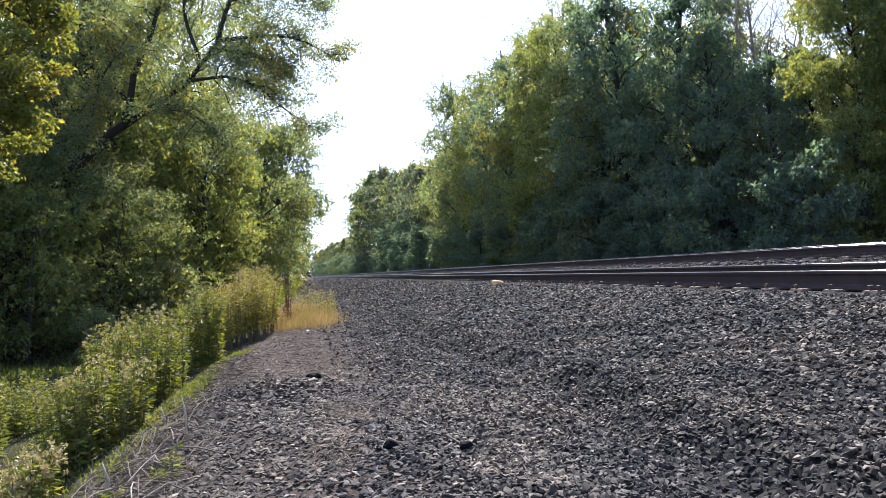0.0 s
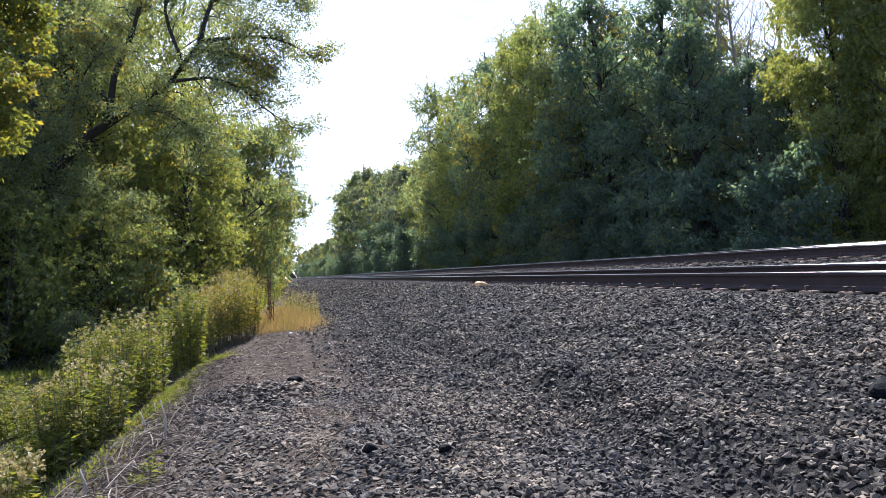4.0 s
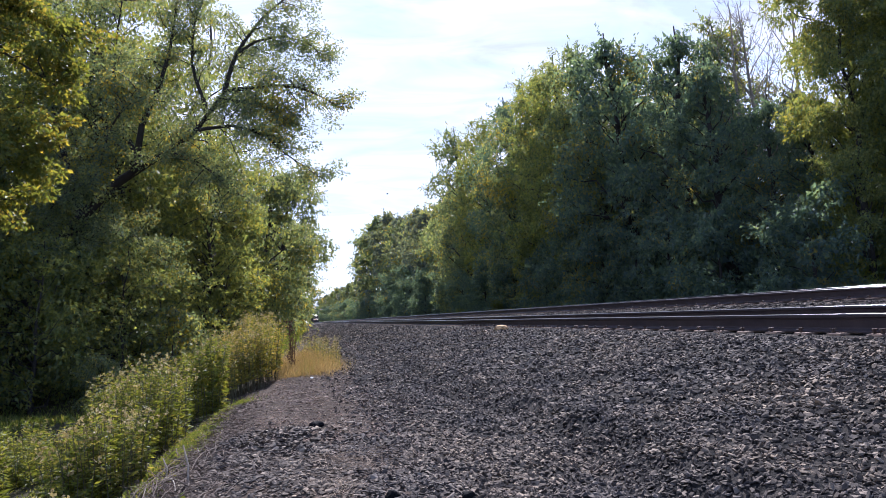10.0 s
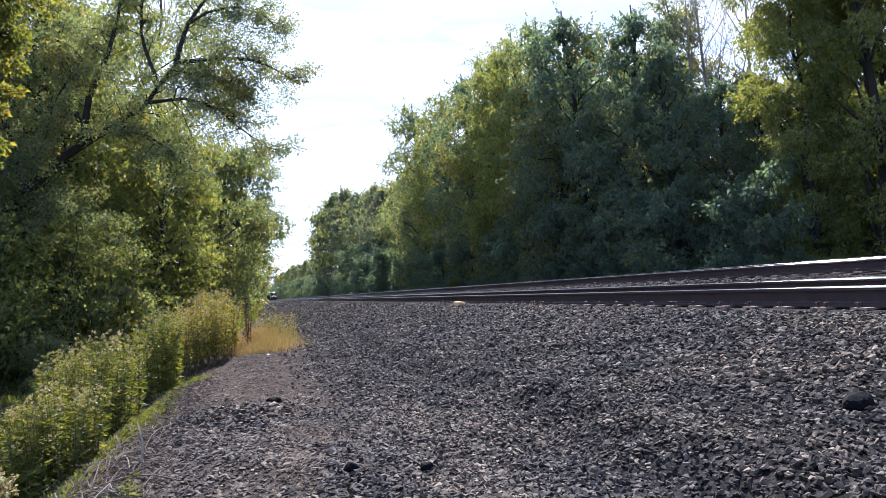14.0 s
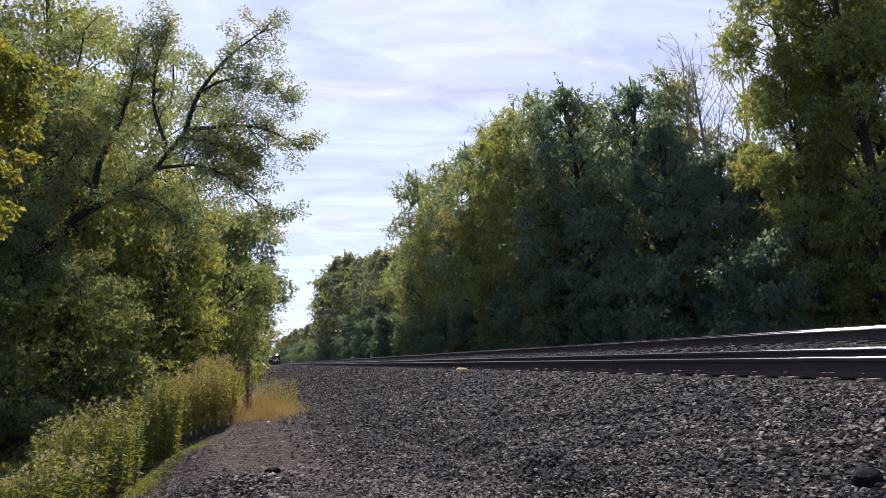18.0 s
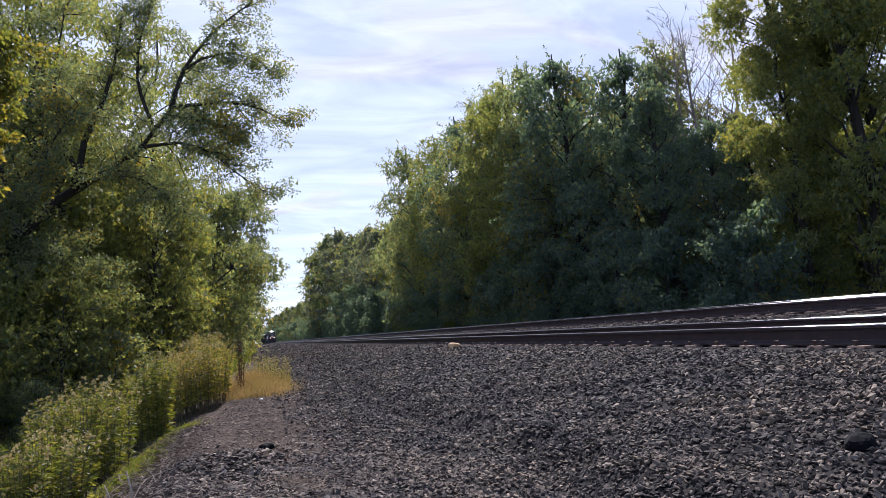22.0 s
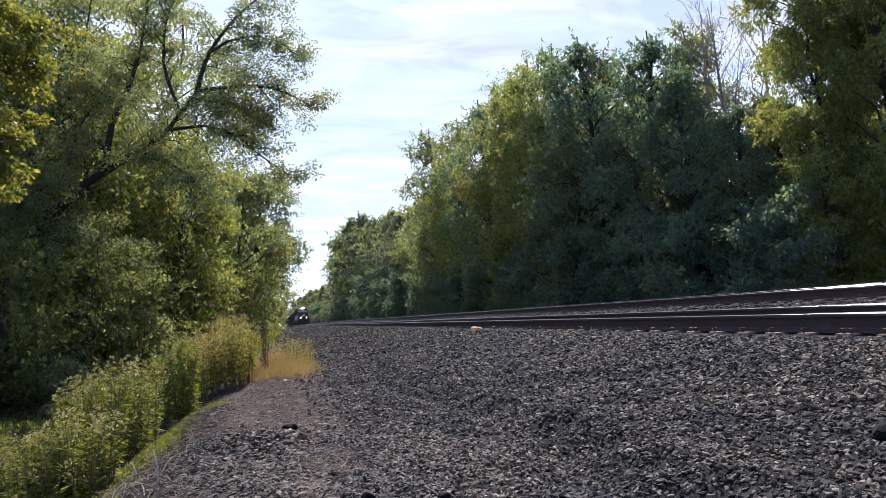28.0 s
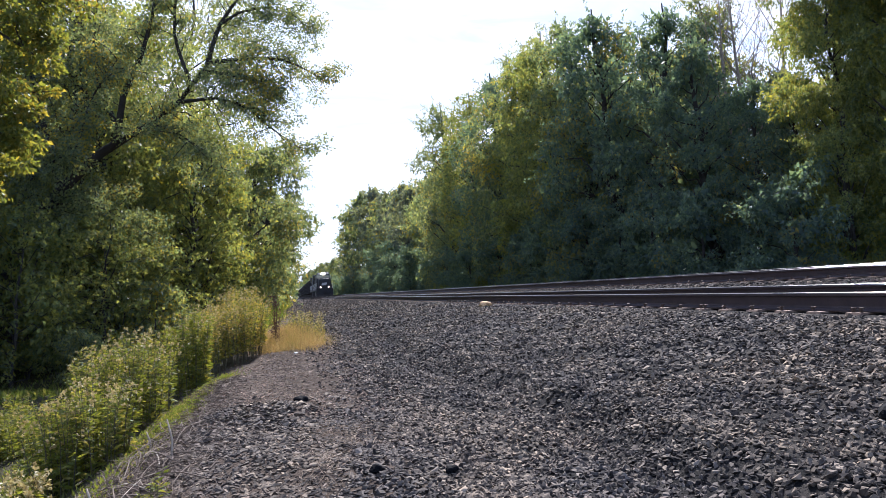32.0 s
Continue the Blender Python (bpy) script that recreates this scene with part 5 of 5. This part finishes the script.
def dead_stems():
    rng = np.random.default_rng(91)
    for i in range(120):
        s = Soup()
        y = rng.uniform(2.9, 6.4)
        x = -0.98 + rng.normal() * 0.15 - 0.03 * (y - 4)
        ln = rng.uniform(0.25, 0.9)
        a = radians(rng.normal(100, 26))
        q = np.linspace(0, 1, 6)
        px, py = x + np.cos(a) * ln * (q - 0.5), y + np.sin(a) * ln * (q - 0.5)
        px = px + 0.03 * np.sin(q * 3 + rng.uniform(0, 6))
        pz = ground_z(px, py) + 0.012 + 0.07 * rng.random() * np.sin(q * np.pi)
        r = rng.uniform(0.0016, 0.0044)
        tube(s, np.stack([px, py, pz], -1), r * (1.1 - 0.6 * q), 5)
        ob = soup_part("fallen_stick", s, M_DEADWOOD if i % 9 == 0 else M_STRAW, smooth=True)
        tagged(ob, "bleached dead plant stem lying on the bank", "stick", "dead stems on the bank")
    for x, y, h in ((-0.80, 4.55, 0.24), (-1.0, 3.6, 0.16), (-1.05, 5.2, 0.15)):
        s = Soup()
        z = gz1(x, y)
        tube(s, [(x, y, z - 0.02), (x + 0.01, y, z + h * 0.5), (x - 0.015, y + 0.01, z + h)], [0.009, 0.007, 0.004], 6)
        tagged(soup_part("fallen_stick", s, M_DEADWOOD, smooth=True), "broken dead stalk standing on the bank", "stick", "dead stems on the bank")
    # dark dead plant in the dry grass
    s = Soup()
    x, y = -0.40, 12.5
    z = gz1(x, y)
    for k in range(5):
        d = rng.normal(size=2) * 0.05
        tube(s, [(x + d[0] * 0.3, y, z), (x + d[0] * 0.6, y + d[1], z + 0.45), (x + d[0], y + d[1], z + 0.92 - 0.06 * k)], [0.011, 0.008, 0.003], 5)
    c = np.stack([x + rng.normal(size=420) * 0.05, y + rng.normal(size=420) * 0.05, z + rng.uniform(0.2, 0.92, 420)], -1)
    leaves(s, rng, c, rng.normal(size=(420, 3)), rng.uniform(0.02, 0.055, 420), 0.4)
    tagged(soup_part("dead_plant", s, surface("dark dead plant", (0.06, 0.030, 0.020), (0.15, 0.075, 0.042), 20)), "dark brown dead plant standing in dry grass", "dead plant")


dead_stems()


# ---- odd things on the gravel ----
def lump(name, x, y, size, flat, mat, label, category, seed, lift=0.4):
    rng = np.random.default_rng(seed)
    bm = bmesh.new()
    bmesh.ops.create_icosphere(bm, subdivisions=3, radius=1.0)
    off = Vector(rng.uniform(-9, 9, 3))
    for v in bm.verts:
        d = noise.noise(v.co * 1.1 + off) * 0.28 + noise.noise(v.co * 3.1 + off) * 0.09
        v.co = v.co * (1 + d)
        v.co = Vector((v.co.x * size, v.co.y * size * 0.75, v.co.z * size * flat))
    ob = part(name, bm, mat)
    ob.matrix_basis = pose(x, y, gz1(x, y) + size * flat * lift, 0, 0, rng.uniform(0, 360))
    return tagged(ob, label, category)


M_COAL = surface("dark coal", (0.002, 0.002, 0.003), (0.006, 0.006, 0.007), 12, 0.9, 0.0, 70, 0.6, 0.006, 0.1)
M_TAN = surface("pale tan stone", (0.42, 0.25, 0.11), (0.58, 0.38, 0.19), 14, 0.85)
lump("dark_rock", -0.03, 5.98, 0.062, 0.75, M_COAL, "dark lump of rock lying on the path", "rock", 1)
lump("dark_rock", 0.66, 3.33, 0.04, 0.7, M_COAL, "small dark rock lying on the gravel", "rock", 2)
lump("dark_rock", 0.30, 3.30, 0.036, 0.7, M_COAL, "small dark rock lying on the gravel", "rock", 4)
lump("dark_rock", 2.85, 3.04, 0.102, 0.62, M_COAL, "large black rock lying in the ballast", "rock", 3, 0.3)
lump("litter_scrap", -0.08, 10.9, 0.03, 0.5, surface("dirty white paper", (0.5, 0.49, 0.46), (0.75, 0.74, 0.71), 20, 0.7), "crumpled white scrap of litter beside dry grass", "litter", 6)
lump("tan_rock", 4.52, 17.1, 0.20, 0.42, M_TAN, "pale tan rock lying by the rail", "rock", 5)


# ---- train ----
M_LOCO = surface("black locomotive paint", (0.022, 0.021, 0.022), (0.050, 0.047, 0.046), 1.5, 0.7, 0.0, 40, 0.1, 0.003)
M_CAR = surface("dark sooty wagon steel", (0.020, 0.019, 0.019), (0.060, 0.052, 0.046), 1.2, 0.7, 0.2, 30, 0.2, 0.005)
M_UNDER = surface("dusty running gear", (0.022, 0.020, 0.018), (0.065, 0.055, 0.047), 3, 0.8, 0.2)
M_WHITE = surface("dirty off-white paint", (0.36, 0.35, 0.34), (0.52, 0.51, 0.49), 6, 0.5)
M_GLASS = surface("dark cab glass", (0.02, 0.022, 0.025), (0.035, 0.037, 0.04), 2, 0.06, 0.0, 30, 0.02, 0.001, 0.9)


def glow(name, colour, power):
    m = bpy.data.materials.new(name)
    m.use_nodes = True
    b = m.node_tree.nodes["Principled BSDF"]
    b.inputs["Base Color"].default_value = (*colour, 1)
    b.inputs["Emission Color"].default_value = (*colour, 1)
    b.inputs["Emission Strength"].default_value = power
    return m


M_HEADLIGHT = glow("lit headlight", (1.0, 0.74, 0.46), 75.0)
M_DITCH = glow("lit ditch light", (1.0, 0.46, 0.28), 8.0)


def wheelset(ob, y):
    for x in (-0.75, 0.75):
        bm = bmesh.new()
        cyl(bm, (x - 0.065, y, 0.5), (x + 0.065, y, 0.5), 0.5, 0.5, 20)
        part("wheel", bm, M_UNDER, ob, smooth=False)
    bm = bmesh.new()
    cyl(bm, (-0.7, y, 0.5), (0.7, y, 0.5), 0.09, 0.09, 8)
    part("axle", bm, M_UNDER, ob)


def truck(ob, y, axles):
    for x in (-1.0, 1.0):
        bm = bmesh.new()
        box(bm, x - 0.10, x + 0.10, y - axles * 0.85, y + axles * 0.85, 0.42, 0.80, 0.04)
        for k in range(axles):
            yy = y + (k - (axles - 1) / 2) * 1.9
            box(bm, x - 0.14, x + 0.14, yy - 0.2, yy + 0.2, 0.34, 0.74, 0.03)
        part("truck_frame", bm, M_UNDER, ob)
    for k in range(axles):
        wheelset(ob, y + (k - (axles - 1) / 2) * 1.9)


def locomotive():
    """Its front lies at y = 0 and it faces -y; rail top is z = 0."""
    ob = tagged(new("locomotive"), "black diesel locomotive with lit headlights", "locomotive", "the train's vehicles")
    bm = bmesh.new()
    box(bm, -1.52, 1.52, 0.75, 22.0, 1.22, 1.62, 0.03)
    part("underframe", bm, M_LOCO, ob)
    bm = bmesh.new()
    box(bm, -1.50, 1.50, 3.0, 5.6, 1.6, 4.55, 0.22)
    for v in bm.verts:
        if v.co.z > 4.25:
            v.co.x *= 0.74
    part("cab", bm, M_LOCO, ob)
    bm = bmesh.new()
    box(bm, -1.02, 1.02, 1.35, 3.2, 1.6, 3.35, 0.16)
    for v in bm.verts:
        if v.co.z > 2.6 and v.co.y < 2.2:
            v.co.y += 0.35 * (v.co.z - 2.6)
    nose = part("nose", bm, M_LOCO, ob)
    bm = bmesh.new()
    box(bm, -0.42, 0.42, 1.325, 1.352, 2.15, 2.62)
    for v in bm.verts:
        v.co.x += (v.co.z - 2.4) * 0.5
    part("emblem", bm, M_WHITE, nose, "plain white emblem")
    bm = bmesh.new()
    box(bm, -1.05, 1.05, 5.6, 20.6, 1.6, 4.35, 0.12)
    part("hood", bm, M_LOCO, ob)
    bm = bmesh.new()
    box(bm, -1.45, 1.45, 15.8, 19.8, 3.5, 4.55, 0.1)
    part("radiator", bm, M_LOCO, ob)
    bm = bmesh.new()
    box(bm, -0.35, 0.35, 10.2, 11.6, 4.3, 4.75, 0.05)
    part("exhaust_stack", bm, M_UNDER, ob)
    for x in (-0.72, 0.72):
        bm = bmesh.new()
        box(bm, x - 0.55, x + 0.55, 2.965, 3.01, 3.48, 4.10, 0.02)
        part("windshield", bm, M_GLASS, ob)
        bm = bmesh.new()
        box(bm, x - 0.28, x + 0.28, 2.95, 3.02, 4.20, 4.44, 0.02)
        part("number_board", bm, M_WHITE, ob, "white number board with plain bars")
    bm = bmesh.new()
    box(bm, -0.36, 0.36, 2.86, 3.02, 4.15, 4.50, 0.05)
    lamp = part("headlight", bm, M_LOCO, ob)
    for x in (-0.16, 0.16):
        bm = bmesh.new()
        cyl(bm, (x, 2.83, 4.30), (x, 2.87, 4.30), 0.16, 0.16, 16)
        part("lens", bm, M_HEADLIGHT, lamp, "glowing headlight lens")
    for x in (-0.72, 0.72):
        bm = bmesh.new()
        box(bm, x - 0.16, x + 0.16, 0.80, 1.0, 1.66, 1.98, 0.04)
        d = part("ditch_light", bm, M_LOCO, ob)
        bm = bmesh.new()
        cyl(bm, (x, 0.78, 1.82), (x, 0.81, 1.82), 0.12, 0.12, 16)
        part("lens", bm, M_DITCH, d, "glowing ditch light lens")
    bm = bmesh.new()
    box(bm, -1.45, 1.45, 0.60, 0.78, 0.55, 1.58, 0.03)
    part("pilot", bm, M_LOCO, ob)
    bm = bmesh.new()
    box(bm, -1.45, 1.45, 0.30, 0.66, 0.14, 0.62, 0.02)
    for v in bm.verts:
        if v.co.z > 0.4:
            v.co.y += 0.25
    part("snow_plough", bm, M_UNDER, ob)
    bm = bmesh.new()
    box(bm, -0.16, 0.16, -0.05, 0.65, 0.74, 1.02, 0.04)
    part("coupler", bm, M_UNDER, ob)
    for x in (-1.4, 1.4):
        bm = bmesh.new()
        for yy in (0.7, 1.1):
            cyl(bm, (x, yy, 1.6), (x, yy, 2.65), 0.022, 0.022, 6)
        cyl(bm, (x, 0.7, 2.65), (x, 1.1, 2.65), 0.022, 0.022, 6)
        cyl(bm, (x, 0.7, 2.1), (x, 1.1, 2.1), 0.022, 0.022, 6)
        part("handrail", bm, M_WHITE, ob, "white handrail")
        bm = bmesh.new()
        for k in range(4):
            box(bm, x - 0.28, x + 0.02, 0.78, 1.15, 0.42 + k * 0.29, 0.46 + k * 0.29)
        part("step", bm, M_UNDER, ob)
        bm = bmesh.new()
        for yy in np.arange(6.5, 21.5, 1.8):
            cyl(bm, (x, yy, 1.6), (x, yy, 2.6), 0.02, 0.02, 6)
        cyl(bm, (x, 6.5, 2.6), (x, 20.9, 2.6), 0.02, 0.02, 6)
        part("handrail", bm, M_WHITE, ob, "white handrail")
        bm = bmesh.new()
        box(bm, x * 1.06 - 0.03, x * 1.06 + 0.03, 3.5, 4.7, 3.3, 4.1, 0.02)
        part("side_window", bm, M_GLASS, ob)
    bm = bmesh.new()
    box(bm, -1.3, 1.3, 8.2, 14.2, 0.30, 1.22, 0.18)
    part("fuel_tank", bm, M_UNDER, ob)
    truck(ob, 4.2, 3)
    truck(ob, 18.4, 3)
    return ob


def wagon():
    """A dark high-sided wagon, its near end at y = 0."""
    ob = tagged(new("wagon"), "dark steel high-sided freight wagon", "freight wagon", "the train's vehicles")
    bm = bmesh.new()
    box(bm, -1.55, 1.55, 0.6, 15.6, 1.15, 4.0, 0.05)
    part("body", bm, M_CAR, ob)
    for x in (-1.59, 1.59):
        for yy in np.arange(1.2, 15.6, 1.6):
            bm = bmesh.new()
            box(bm, x - 0.05, x + 0.05, yy - 0.06, yy + 0.06, 1.2, 3.95)
            part("side_post", bm, M_CAR, ob)
    bm = bmesh.new()
    box(bm, -1.62, 1.62, 0.5, 15.7, 3.95, 4.08, 0.02)
    part("top_chord", bm, M_CAR, ob)
    bm = bmesh.new()
    box(bm, -0.25, 0.25, -0.1, 16.3, 0.78, 1.15, 0.03)
    part("centre_sill", bm, M_UNDER, ob)
    truck(ob, 2.6, 2)
    truck(ob, 13.6, 2)
    return ob


def bird():
    """A small dark bird with its wings spread, flying towards -x."""
    ob = tagged(new("bird"), "small dark bird flying across the sky", "bird", "birds")
    bm = bmesh.new()
    bmesh.ops.create_icosphere(bm, subdivisions=2, radius=0.06)
    for v in bm.verts:
        v.co = Vector((v.co.x * 2.2, v.co.y * 0.8, v.co.z * 0.75))
    part("body", bm, M_FEATHER, ob)
    for side in (-1, 1):
        bm = bmesh.new()
        box(bm, -0.05, 0.05, 0.02 * side, 0.20 * side, 0.0, 0.012)
        for v in bm.verts:
            if abs(v.co.y) > 0.1:
                v.co.x = v.co.x * 0.4 + 0.05
                v.co.z += 0.05
        bmesh.ops.recalc_face_normals(bm, faces=bm.faces)
        part("wing", bm, M_FEATHER, ob)
    bm = bmesh.new()
    box(bm, 0.10, 0.20, -0.03, 0.03, -0.008, 0.008)
    part("tail", bm, M_FEATHER, ob)
    return ob


M_FEATHER = surface("dark feathers", (0.02, 0.02, 0.022), (0.05, 0.048, 0.045), 40, 0.8)
birds = [bird(), bird()]
loco = locomotive()
second = copy_thing(loco, Matrix.Identity(4))
first_wagon = wagon()
wagons = [first_wagon] + [copy_thing(first_wagon, Matrix.Identity(4)) for _ in range(17)]


# ---- what moves ----
def motions():
    cx = 5.24 + 0.7535
    speed, y_end = 15.0, 130.0
    line = [(loco, 0.0), (second, 22.6)] + [(w, 45.4 + 16.4 * i) for i, w in enumerate(wagons)]
    for ob, back in line:
        rows = []
        for t in range(0, 33, 2):
            y = y_end + speed * (32 - t) + back
            rows.append((t, pose(tx(cx, y), y, 0.0, 0, 0, math.degrees(math.atan(-KX)))))
        walk(ob, rows)
    # two birds cross the gap between the woods, one after the other
    for ob, t0, x0, z0 in ((birds[0], 9.6, 12.8, 14.3), (birds[1], 10.2, 13.6, 14.2)):
        start, end = (x0 + 14.0, 70.0, z0 + 4.6), (x0 - 33.5, 70.0, z0 - 5.0)
        walk(ob, [(0, pose(*start)), (t0 - 1.2, pose(*start)), (t0, pose(x0, 70.0, z0)), (t0 + 0.6, pose(x0 - 7.0, 70.0, z0 - 2.6)), (t0 + 3.0, pose(*end)), (32, pose(*end))])


motions()
